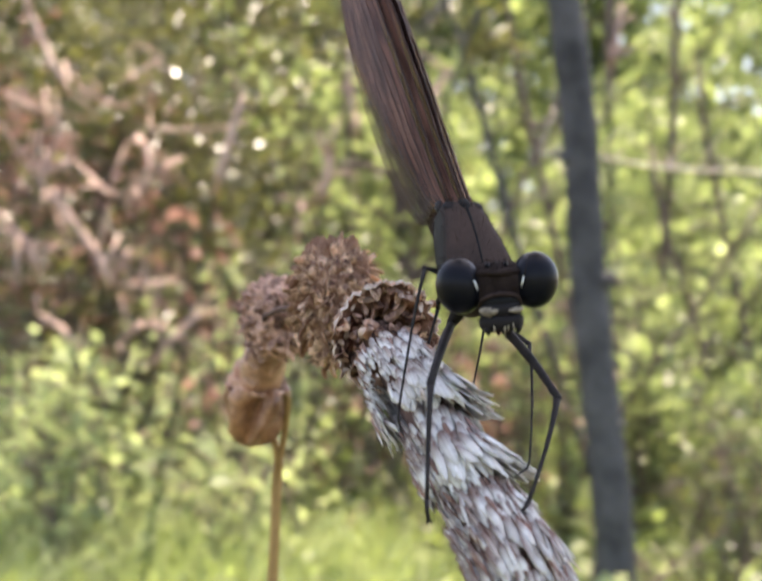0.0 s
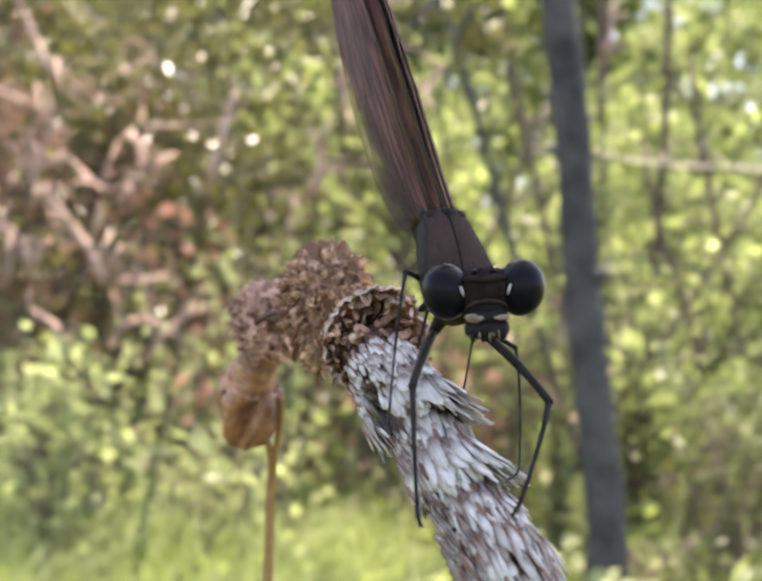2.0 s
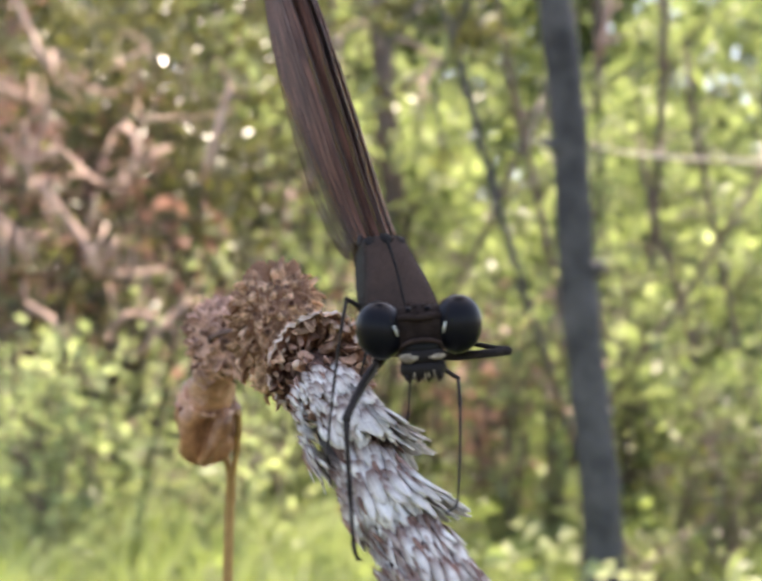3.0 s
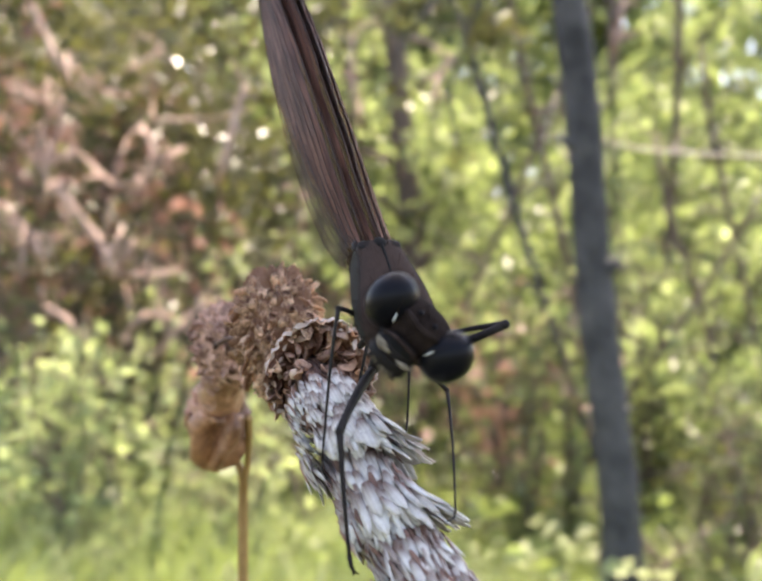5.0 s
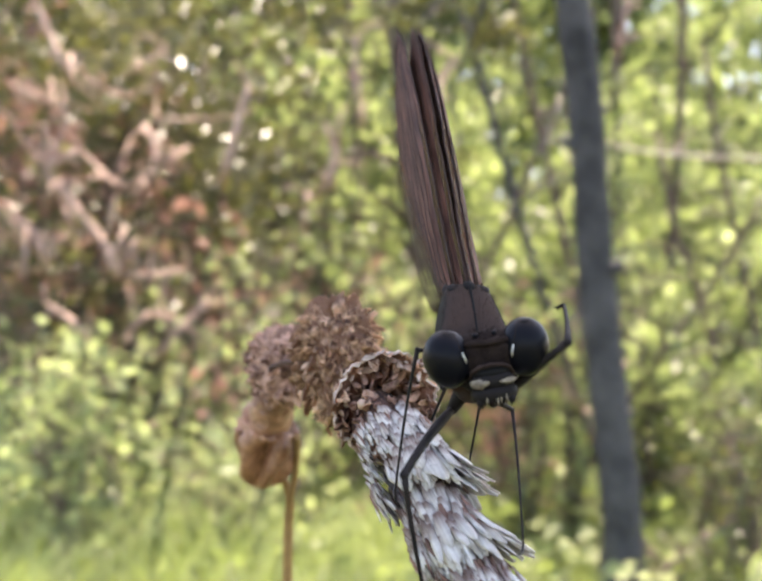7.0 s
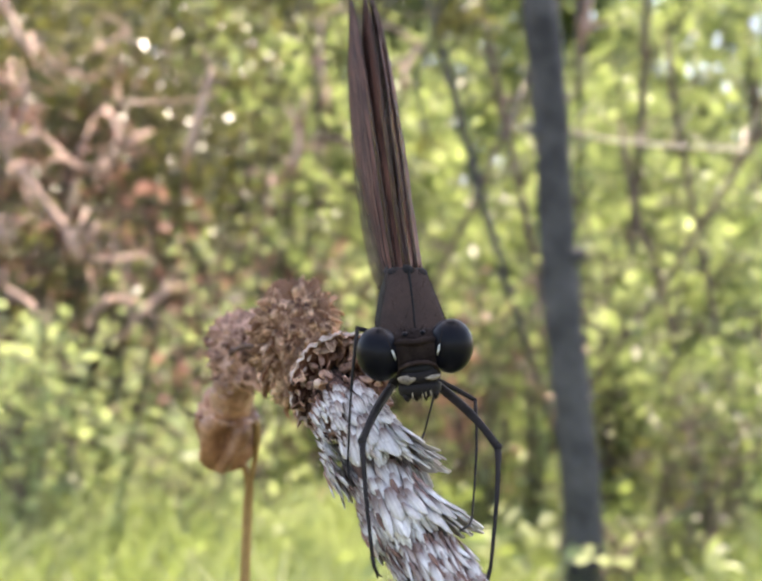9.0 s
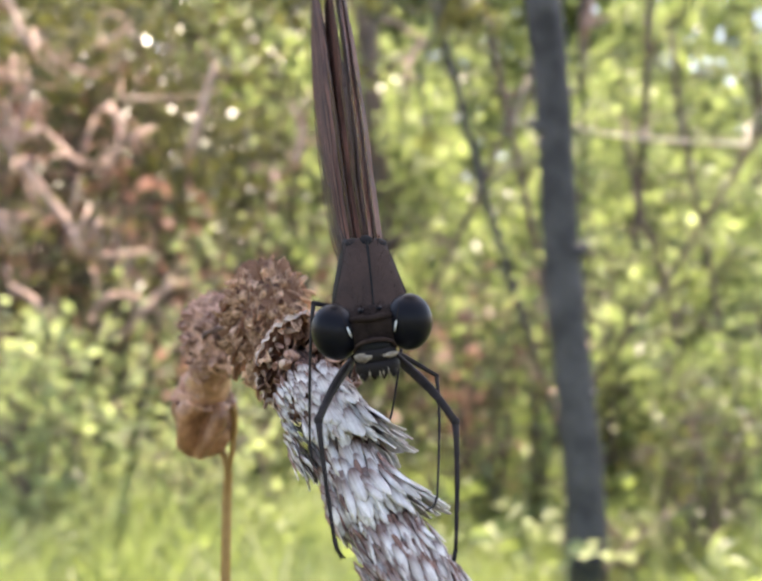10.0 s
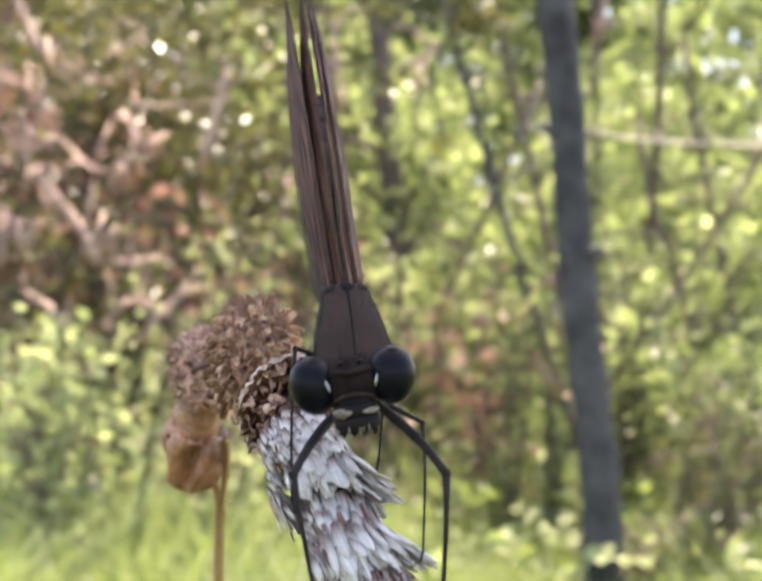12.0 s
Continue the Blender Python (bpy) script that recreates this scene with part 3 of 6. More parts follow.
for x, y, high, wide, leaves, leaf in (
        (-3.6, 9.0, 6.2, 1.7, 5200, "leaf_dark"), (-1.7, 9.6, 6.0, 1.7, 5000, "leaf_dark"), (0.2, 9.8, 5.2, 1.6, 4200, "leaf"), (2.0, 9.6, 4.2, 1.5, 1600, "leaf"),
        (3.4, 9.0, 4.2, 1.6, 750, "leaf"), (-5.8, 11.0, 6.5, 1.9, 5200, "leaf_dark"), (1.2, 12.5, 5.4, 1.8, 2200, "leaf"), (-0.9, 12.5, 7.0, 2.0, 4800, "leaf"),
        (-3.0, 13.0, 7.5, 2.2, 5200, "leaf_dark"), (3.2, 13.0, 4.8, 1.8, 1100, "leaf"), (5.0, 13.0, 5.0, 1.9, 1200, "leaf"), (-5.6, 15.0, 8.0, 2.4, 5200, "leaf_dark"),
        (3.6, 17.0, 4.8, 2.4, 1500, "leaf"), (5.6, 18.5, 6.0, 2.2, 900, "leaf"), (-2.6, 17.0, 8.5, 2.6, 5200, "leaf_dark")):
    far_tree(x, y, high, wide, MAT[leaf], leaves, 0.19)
# dark-leaved shrubs that stand in for the shade at the left middle
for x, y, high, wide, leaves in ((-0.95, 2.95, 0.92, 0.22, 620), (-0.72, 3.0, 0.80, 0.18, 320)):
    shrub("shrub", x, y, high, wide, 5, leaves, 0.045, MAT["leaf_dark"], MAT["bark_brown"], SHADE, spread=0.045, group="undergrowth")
for x, y, high, wide, leaves in ((1.75, 14.5, 5.6, 1.5, 3000), (2.9, 15.5, 5.0, 1.5, 1800), (4.4, 14.5, 7.0, 1.6, 2000)):
    far_tree(x, y, high, wide, MAT["leaf"], leaves, 0.17)
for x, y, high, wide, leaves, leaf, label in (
        (-0.48, 3.0, 1.0, 0.15, 130, "leaf_pale", "slender bush with sun glints put into its pale leaves"), (-0.42, 2.65, 0.44, 0.16, 120, "leaf_pale", LIME), (0.75, 3.2, 0.85, 0.28, 200, "leaf_pale", "slender bush with sun glints put into its pale leaves"),
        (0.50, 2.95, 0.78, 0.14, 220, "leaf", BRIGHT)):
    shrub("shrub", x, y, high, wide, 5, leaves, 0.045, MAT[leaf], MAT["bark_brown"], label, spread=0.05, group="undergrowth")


# ---- the dried spike ----
# millimetres from the lens: right, away, up
random.seed(11)
SPINE = [(-11.6, 79.2, -13.0), (-11.75, 77.8, -10.5), (-11.3, 75.5, -7.4), (-10.0, 68, -3.6), (-5.4, 61, -3.0), (-2.9, 52.3, -4.3), (-1.9, 49, -5.3),
         (-1.0, 46.8, -6.6), (-0.05, 44.8, -8.3), (1.4, 42.8, -10.6), (2.65, 41.0, -12.5), (3.6, 39.5, -14.7), (4.2, 38.6, -16.4)]
STALK_FOOT = Vector((-10.8, 80, -755))
HOLE = Vector((-2.3, 45.6, -6.7))


def spike_place(p):
    return (Vector(p) - STALK_FOOT) * MM


def lerp_table(s, table):
    for (a, u), (b, v) in zip(table, table[1:]):
        if s <= b:
            return u + (v - u) * max(0.0, (s - a) / (b - a))
    return table[-1][1]


def scale_mesh(name, long, wide, cup, curl, mat, thick=0.05, keel=0.0, blunt=0.35, rows=5, taper=0.94):
    """A thin closed scale along +y, its outer face up, cupped across and curled at the tip; millimetres."""
    bm = bmesh.new()
    top, under = [], []
    for i in range(rows + 1):
        f = i / rows
        w = wide * (0.45 + 0.55 * math.sin(min(1.0, f / 0.55) * math.pi / 2)) * (1 - max(0.0, (f - blunt) / (1 - blunt)) ** 1.7 * taper)
        y = long * f
        z = curl * long * f * f
        a, b = [], []
        for k in (-1, 0, 1):
            x = k * w / 2
            h = z - cup * w * k * k + keel * (k == 0)
            a.append(bm.verts.new(Vector((x, y, h)) * MM))
            b.append(bm.verts.new(Vector((x * 0.96, y, h - thick)) * MM))
        top.append(a)
        under.append(b)
    for i in range(rows):
        for k in range(2):
            bm.faces.new((top[i][k], top[i][k + 1], top[i + 1][k + 1], top[i + 1][k]))
            bm.faces.new((under[i][k + 1], under[i][k], under[i + 1][k], under[i + 1][k + 1]))
        for k, rev in ((0, 0), (2, 1)):
            q = (top[i][k], top[i + 1][k], under[i + 1][k], under[i][k])
            bm.faces.new(q[::-1] if rev else q)
    bm.faces.new((*top[-1], *under[-1][::-1]))
    chart = bm.loops.layers.uv.new("chart")
    for face in bm.faces:
        for loop in face.loops:
            p = loop.vert.co / MM
            loop[chart].uv = (p.x / wide + 0.5, p.y / long)
    mesh = bpy.data.meshes.new(name)
    bm.to_mesh(mesh)
    bm.free()
    mesh.materials.append(mat)
    mesh.shade_smooth()
    return mesh


def placed(place, along, out):
    """The pose of a scale: +y along it, +z towards out."""
    y = Vector(along).normalized()
    z = Vector(out)
    z = (z - y * z.dot(y)).normalized()
    m = Matrix((y.cross(z), y, z)).transposed().to_4x4()
    m.translation = place
    return m


def piece(name, mesh, m, parent):
    ob = new(name, mesh)
    ob.parent = parent
    ob.matrix_basis = m
    return ob


def crinkled(bm, c, axes, size, pole, seed, dimple=0.4, mouth=0.22, fold=0.09, ridge=0.13, u=190, v=110, boxy=1.0, fine=1.0):
    """A withered ball: folds that run out from a dimple at its pole, with finer ridges between."""
    lat, d, up = axes
    q = Vector(pole).normalized()
    e1, e2 = spread_axes(q)
    rows = []
    off = Vector((seed, seed * 1.7, 0))
    for j in range(v + 1):
        th = math.pi * j / v
        row = []
        for i in range(u):
            ph = 2 * math.pi * i / u
            n = q * math.cos(th) + (e1 * math.cos(ph) + e2 * math.sin(ph)) * math.sin(th)
            w = noise.noise(n * 3 + off)
            a = 2 * abs(noise.noise(Vector((math.cos(ph) * 4.2 * fine + w * 1.4, math.sin(ph) * 4.2 * fine + seed, th * 1.5 + w))))
            b = 2 * abs(noise.noise(n * 3.9 * fine + off * 2 + Vector((w, w, -w))))
            b2 = 2 * abs(noise.noise(n * 8.5 * fine + off * 3 + Vector((-w, w, w)) * 1.5))
            g = 0.93 + fold * (a - 0.3) * min(1, th * 2.5) + ridge * (b - 0.3) + 0.5 * ridge * b2 + 0.15 * ridge * noise.noise(n * 24 + off)
            g += -dimple * math.exp(-(th / mouth) ** 2) + 0.22 * dimple * math.exp(-((th - 2.4 * mouth) / mouth) ** 2)
            box = [math.copysign(abs(n.dot(e)) ** boxy, n.dot(e)) for e in (lat, d, up)]
            p = lat * box[0] * size[0] + d * box[1] * size[1] + up * box[2] * size[2]
            row.append(bm.verts.new(spike_place(c + p * g)))
            if j in (0, v):
                break
        rows.append(row)
    for r0, r1 in zip(rows, rows[1:]):
        for i in range(u):
            k = (i + 1) % u
            if len(r0) == 1:
                bm.faces.new((r0[0], r1[i], r1[k]))
            elif len(r1) == 1:
                bm.faces.new((r0[i], r1[0], r0[k]))
            else:
                bm.faces.new((r0[i], r1[i], r1[k], r0[k]))
    return q, e1, e2


def calyx_mesh(name, long, narrow, wide, mats, seed):
    """A withered tubular floret along +z: a crumpled funnel with a toothed, hollow mouth; millimetres."""
    bm = bmesh.new()
    sides = 7
    rings = []
    for f, r in ((0.0, narrow), (0.35, (narrow + wide) * 0.55), (0.7, wide * 1.1), (1.0, wide * 0.55), (0.8, wide * 0.3)):
        ring = []
        for k in range(sides):
            a = 2 * math.pi * k / sides
            w = noise.noise(Vector((math.cos(a) * 1.6 + seed, math.sin(a) * 1.6, f * 1.5)))
            rr = r * (1 + 0.7 * w)
            tooth = (0.06 if k % 2 else -0.05) * long if f == 1.0 else 0.0
            lean = 0.22 * long * f * f
            ring.append(bm.verts.new(Vector((math.cos(a) * rr + lean, math.sin(a) * rr, long * f + tooth)) * MM))
        rings.append(ring)
    # the second, darker material inside the mouth adds to the shade of the hollow
    for j, (r0, r1) in enumerate(zip(rings, rings[1:])):
        for k in range(sides):
            bm.faces.new((r0[k], r0[(k + 1) % sides], r1[(k + 1) % sides], r1[k])).material_index = 1 if j == 3 else 0
    bm.faces.new(rings[-1]).material_index = 1
    mesh = bpy.data.meshes.new(name)
    bmesh.ops.recalc_face_normals(bm, faces=bm.faces)
    bm.to_mesh(mesh)
    bm.free()
    for m in mats:
        mesh.materials.append(m)
    mesh.shade_smooth()
    return mesh


def pointed(place, way, spin):
    """The pose of a floret: +z along way."""
    z = Vector(way).normalized()
    x, y = spread_axes(z)
    m = Matrix((x, y, z)).transposed().to_4x4() @ Matrix.Rotation(spin, 4, "Z")
    m.translation = place
    return m


def whorl(spike, name, c, d, side, tall, deep, count, tubes, curls, label, pole, mat, seed, dimple, mouth):
    """A withered whorl round the spine: its crinkled body, tubular florets that radiate from it, and curled bracts between."""
    c, d = Vector(c), Vector(d).normalized()
    up = (Vector((0, 0, 1)) - d * d.z).normalized()
    lat = d.cross(up)
    bm = bmesh.new()
    q, e1, e2 = crinkled(bm, c, (lat, d, up), (side * 0.86, deep * 0.88, tall * 0.88), pole, seed, dimple, mouth, boxy=0.9)
    body = part(name, bm, mat, spike, label)
    for k in range(count):
        th = math.acos(1 - 2 * (k + 0.5) / count)
        ph = k * 2.39996 + random.uniform(-0.25, 0.25)
        out = e1 * math.cos(ph) + e2 * math.sin(ph)
        n = q * math.cos(th) + out * math.sin(th)
        rim = lat * n.dot(lat) * side + up * n.dot(up) * tall + d * n.dot(d) * deep
        away = out * math.cos(th) - q * math.sin(th)
        jitter = Vector((random.gauss(0, .14), random.gauss(0, .14), random.gauss(0, .14)))
        if th < 1.1 * mouth:
            continue
        if k % 3 == 0 or th < 0.5:
            way = n * 0.8 + (q * 0.25 - away * 0.1 if th < 1.2 else away * 0.75) + jitter
            big = random.uniform(0.75, 1.1)
            piece("floret", random.choice(tubes), pointed(spike_place(c + rim * random.uniform(0.54, 0.66)), way, random.uniform(0, 6.28)) @ Matrix.Diagonal((big, big, big, 1)), body)
        else:
            # most stand on edge, as ridges that run out from the hollow; the rest lie flat
            turn = n.cross(away) * random.choice((-1, 1))
            facing = turn + n * random.uniform(-0.1, 0.5) - away * random.uniform(0, 0.5) if k % 4 else n - away * 0.5 + jitter * 2
            m = placed(spike_place(c + rim * random.uniform(0.74, 0.84)), away * random.uniform(0.2, 0.8) + n * random.uniform(0.6, 1.0) + jitter, facing)
            big = random.uniform(0.6, 1.0) * (0.7 if tall < 3.5 else 0.92)
            piece("bract", random.choice(curls), m @ Matrix.Diagonal((big, big, big, 1)), body)
    return body


def dried_spike():
    spike = new("dried_flower_spike")
    spike.location = STALK_FOOT * MM + Vector((0, 0, EYE_Z))
    tagged(spike, "dried drooping flower spike with white bracts and brown whorls", "dried plant")
    # core of the spike
    bm = bmesh.new()
    rad = [0.5, 1.2, 0.6, 0.4, 0.5, 1.0, 1.0, 0.95, 0.95, 1.1, 1.2, 0.8, 0.2]
    steps = [i * 0.25 for i in range(49)]
    tube(bm, [spike_place(curve_at(SPINE, s)[0]) for s in steps], [lerp_table(s, list(enumerate(rad))) * MM * (0.4 if 2.4 < s < 4.8 else 1) for s in steps], 14, wobble=0.06)
    part("core", bm, MAT["core"], spike)
    # stalk, with a thinner side stem that joins it below the pod
    bm = bmesh.new()
    line = [Vector((-10.8, 78.6, -12.3)), Vector((-10.05, 79.0, -14.6)), Vector((-10.3, 79.6, -21)), Vector((-10.9, 80, -60)), Vector((-11.5, 80, -200)),
            Vector((-10.5, 80, -450)), STALK_FOOT + Vector((0, 0, -8))]
    way = [curve_at(line, s * 0.25)[0] for s in range(25)]
    tube(bm, [spike_place(p) for p in way], [(0.25 + 0.018 * i) * MM for i in range(25)], 10, wobble=0.05)
    part("stalk", bm, MAT["stalk"], spike, "straw-coloured stalk")
    bm = bmesh.new()
    line = [(-9.3, 76.8, -9.4), (-9.35, 77.6, -11.0), (-9.65, 78.4, -13.2), (-10.1, 79.1, -15.4)]
    tube(bm, [spike_place(curve_at(line, s * 0.33)[0]) for s in range(10)], [(0.30 - 0.012 * i) * MM for i in range(10)], 8)
    part("side_stem", bm, MAT["stalk"], spike)
    ruffle = ((1.4, 0.62, -0.45, -0.30, 0.0), (1.1, 0.76, -0.40, -0.38, 0.0), (1.6, 0.54, -0.55, -0.28, 0.0), (1.2, 0.84, -0.3, -0.42, 0.0), (0.9, 0.64, -0.5, 0.15, 0.0))
    curls = [[scale_mesh("bract", l, w, c, u, MAT[mat], 0.06, k, 0.62, 6, 0.5) for l, w, c, u, k in ruffle] for mat in ("chaff", "chaff_dark")]
    shapes = ((1.5, 0.18, 0.26), (1.3, 0.18, 0.31), (1.7, 0.16, 0.22), (1.35, 0.2, 0.27), (1.2, 0.18, 0.33))
    tubes = [[calyx_mesh("floret", l, r0, r1, (MAT[mat], MAT["chaff_dark"]), 3.7 * k) for k, (l, r0, r1) in enumerate(shapes)] for mat in ("chaff", "chaff_dark")]
    tubes.append([calyx_mesh("floret", l * 0.72, r0, r1, (MAT["chaff_dark"], MAT["core"]), 2.3 * k) for k, (l, r0, r1) in enumerate(shapes)])
    lips = [scale_mesh("lip_scale", l, w, 0.25, u, MAT["lip"], 0.05, 0.04, 0.45, 4) for l, w, u in ((1.35, 0.62, -0.15), (1.2, 0.7, -0.25), (1.5, 0.55, -0.08))]
    # the lowest whorl is a closed pod
    c, d = Vector((-11.7, 77.5, -10.6)), Vector((0.12, -0.25, 1)).normalized()
    bm = bmesh.new()
    a, b = spread_axes(d)
    rings = []
    for j in range(41):
        th = math.pi * (0.01 + 0.98 * j / 40)
        ring = []
        for k in range(90):
            ph = 2 * math.pi * k / 90
            n = a * math.cos(ph) * math.sin(th) + b * math.sin(ph) * math.sin(th) - d * math.cos(th)
            turn = ph * 5 + 1.1 * math.sin(th * 2 + 0.6) + 1.5 * noise.noise(n * 1.3)
            crease = abs(math.cos(turn / 2)) ** 2.5
            g = 1.12 - 0.55 * crease * math.sin(th) ** 0.7 + 0.13 * noise.noise(n * 1.9 + Vector((4, 1, 2))) + 0.03 * noise.noise(n * 6) - 0.05 * math.cos(th) * math.sin(th)
            ring.append(bm.verts.new(spike_place(c + (n - d * n.dot(d)) * 2.3 * g + d * n.dot(d) * 2.95 * (0.9 + 0.1 * g))))
        rings.append(ring)
    for r0, r1 in zip(rings, rings[1:]):
        for k in range(90):
            bm.faces.new((r0[k], r0[(k + 1) % 90], r1[(k + 1) % 90], r1[k]))
    bm.faces.new(rings[0])
    bm.faces.new(rings[-1])
    part("pod", bm, MAT["pod"], spike, "closed orange-brown withered pod")
    bm = bmesh.new()
    way = [c + d * 1.5, c + d * 2.2, c + d * 2.9 + Vector((0.2, -0.5, 0)), c + d * 3.7 + Vector((0.5, -2.0, 0.2)), c + d * 4.4 + Vector((0.8, -3.8, 0.8))]
    line = [curve_at(way, 0.2 * i)[0] for i in range(21)]
    wide = [(0, 2.25), (4, 2.05), (9, 1.7), (20, 1.35)]
    tube(bm, [spike_place(p) for p in line], [lerp_table(i, wide) * MM for i in range(21)], 60)
    for v in bm.verts:
        p = v.co / MM
        w = noise.noise(Vector((p.x * 1.05 + p.z * 0.35, p.y * 1.05, p.z * 0.4)))
        v.co += (v.co - spike_place(c)).normalized() * (0.95 * (0.3 - 2 * abs(w)) + 0.1 * noise.noise(p * 1.9)) * MM
    part("sleeve", bm, MAT["sleeve"], spike, "pale papery sleeve above the pod")
    whorl(spike, "whorl", (-9.7, 71.0, -3.75), (0.75, -0.6, 0.25), 2.55, 2.95, 2.45, 330, tubes[2], curls[1], "dark brown hollow whorl of withered florets", (0.45, -0.85, -0.25), MAT["chaff_dark"], 5.1, 0.35, 0.34)
    whorl(spike, "whorl", (-5.2, 60.8, -2.75), (0.6, -0.8, 0.05), 2.55, 3.9, 2.35, 480, tubes[0], curls[0], "large brown whorl of curled withered florets", (0.12, -0.62, 0.78), MAT["chaff"], 9.4, 0.5, 0.24)
    # the cup: an open brown bowl with a frilled pale rim, folds and seeds inside
    c, d = Vector((-2.45, 52.1, -4.15)), curve_at(SPINE, 4.9)[1]
    up = (Vector((0, 0, 1)) - d * d.z).normalized()
    lat = d.cross(up)

    def bowl(profile, steps, sides, ripple):
        bm = bmesh.new()
        rings = []
        for j in range(steps + 1):
            f = j / steps * (len(profile) - 1)
            k0 = min(int(f), len(profile) - 2)
            h, r = ((1 - f + k0) * x + (f - k0) * y for x, y in zip(profile[k0], profile[k0 + 1]))
            ring = []
            for k in range(sides):
                ang = 2 * math.pi * k / sides
                w = noise.noise(Vector((math.cos(ang) * 3, math.sin(ang) * 3, h)))
                g = ripple * (1 - 2 * abs(noise.noise(Vector((math.cos(ang) * 5 + w, math.sin(ang) * 5, h * 0.8))))) + 0.08 * noise.noise(Vector((math.cos(ang) * 14, math.sin(ang) * 14, h * 4 + r)))
                ring.append(bm.verts.new(spike_place(c + (lat * math.cos(ang) + up * math.sin(ang) * 1.05) * (r + g) + d * (h + 0.5 * g))))
            rings.append(ring)
        for r0, r1 in zip(rings, rings[1:]):
            for k in range(sides):
                bm.faces.new((r0[k], r0[(k + 1) % sides], r1[(k + 1) % sides], r1[k]))
        return bm
    cup = part("cup", bowl(((-1.2, 0.8), (-0.9, 1.6), (-0.2, 2.15), (0.4, 2.4), (0.72, 2.46)), 20, 160, 0.24), MAT["chaff"], spike, "cup-shaped brown whorl with a pale rim")
    part("rim", bowl(((0.70, 2.46), (0.82, 2.48), (0.90, 2.44), (0.88, 2.40), (0.76, 2.36)), 10, 170, 0.34), MAT["lip"], cup, "pale frayed rim")
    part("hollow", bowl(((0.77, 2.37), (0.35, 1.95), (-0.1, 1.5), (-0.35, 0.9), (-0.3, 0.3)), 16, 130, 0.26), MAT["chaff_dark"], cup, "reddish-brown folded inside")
    for k in range(100):
        ang = 2.39996 * k
        n = lat * math.cos(ang) + up * math.sin(ang)
        h = -0.2 + 1.0 * (k % 7) / 6
        p = c + (lat * math.cos(ang) + up * math.sin(ang) * 1.05) * random.uniform(2.2, 2.45) + d * h
        along = d * 0.9 + n * random.uniform(-0.2, 0.5) + Vector((random.gauss(0, .3), random.gauss(0, .3), random.gauss(0, .3)))
        big = random.uniform(0.35, 0.8)
        piece("lip_scale", random.choice(lips if k % 2 == 0 else curls[0]), placed(spike_place(p), along, n) @ Matrix.Diagonal((big * 1.2, big, big, 1)), cup)
    for k in range(72):
        ang = 2.39996 * k + 0.5
        n = lat * math.cos(ang) + up * math.sin(ang)
        r = 0.85 + 1.15 * (k % 4) / 3
        p = c + (lat * math.cos(ang) + up * math.sin(ang) * 1.05) * r + d * (-0.7 + 0.25 * (k % 4))
        along = d * 0.9 - n * random.uniform(-0.1, 0.5) + Vector((random.gauss(0, .25), random.gauss(0, .25), random.gauss(0, .25)))
        if k % 4:
            big = random.uniform(0.8, 1.25)
            piece("petal", random.choice(curls[0 if k % 4 == 1 else 1]), placed(spike_place(p), along - n * 0.3, (n.cross(d) if k % 8 < 5 else -n) + d * random.uniform(-0.3, 0.3)) @ Matrix.Diagonal((big * 0.6, big * 0.9, big, 1)), cup)
            continue
        big = random.uniform(0.6, 0.95)
        piece("floret", random.choice(tubes[k % 2]), pointed(spike_place(p), along, random.uniform(0, 6.28)) @ Matrix.Diagonal((big, big, big * 0.85, 1)), cup)
    for k in range(60):
        s = 5.1 + 0.85 * (k % 5) / 4
        p, d1 = curve_at(SPINE, s)
        ang = 2.39996 * k
        a1 = (Vector((1, 0, 0)) - d1 * d1.x).normalized()
        n = a1 * math.cos(ang) + d1.cross(a1) * math.sin(ang)
        along = d1 * 0.7 + n * random.uniform(0.25, 0.6) + Vector((random.gauss(0, .2), random.gauss(0, .2), random.gauss(0, .2)))
        big = random.uniform(0.7, 1.05)
        if k % 3:
            piece("petal", random.choice(curls[1]), placed(spike_place(p + n * random.uniform(0.8, 1.1)), along, n) @ Matrix.Diagonal((big * 0.55, big * 1.1, big, 1)), cup)
            continue
        piece("floret", random.choice(tubes[1]), pointed(spike_place(p + n * random.uniform(0.7, 1.0)), along, random.uniform(0, 6.28)) @ Matrix.Diagonal((big, big, big * 0.9, 1)), cup)
    for p, r in (((-3.38, 49.75, -4.03), 0.27),):
        bm = bmesh.new()
        ball(bm, spike_place(p), (r * MM, r * 1.1 * MM, r * MM), None, 14, 9)
        part("seed", bm, MAT["seed"], cup)
    # white papery bracts: two flared tufts, then the close-scaled lower spike
    bracts = [scale_mesh("bract", l, w, 0.16, u, MAT["bract"], 0.03, 0.03, 0.58, 6, 0.86) for l, w, u in
              ((1.5, 0.46, -0.05), (1.3, 0.56, -0.08), (1.7, 0.36, -0.03), (1.1, 0.50, -0.08), (1.6, 0.28, 0.0), (1.35, 0.64, -0.10))]
    radius = [(4.9, 1.1), (5.4, 1.4), (6.0, 1.65), (6.8, 1.85), (7.4, 2.0), (7.45, 1.15), (7.8, 1.45), (8.2, 1.75), (8.55, 2.05), (8.6, 1.35), (9.2, 1.8), (10, 2.1), (11, 1.6), (12, 0.35)]
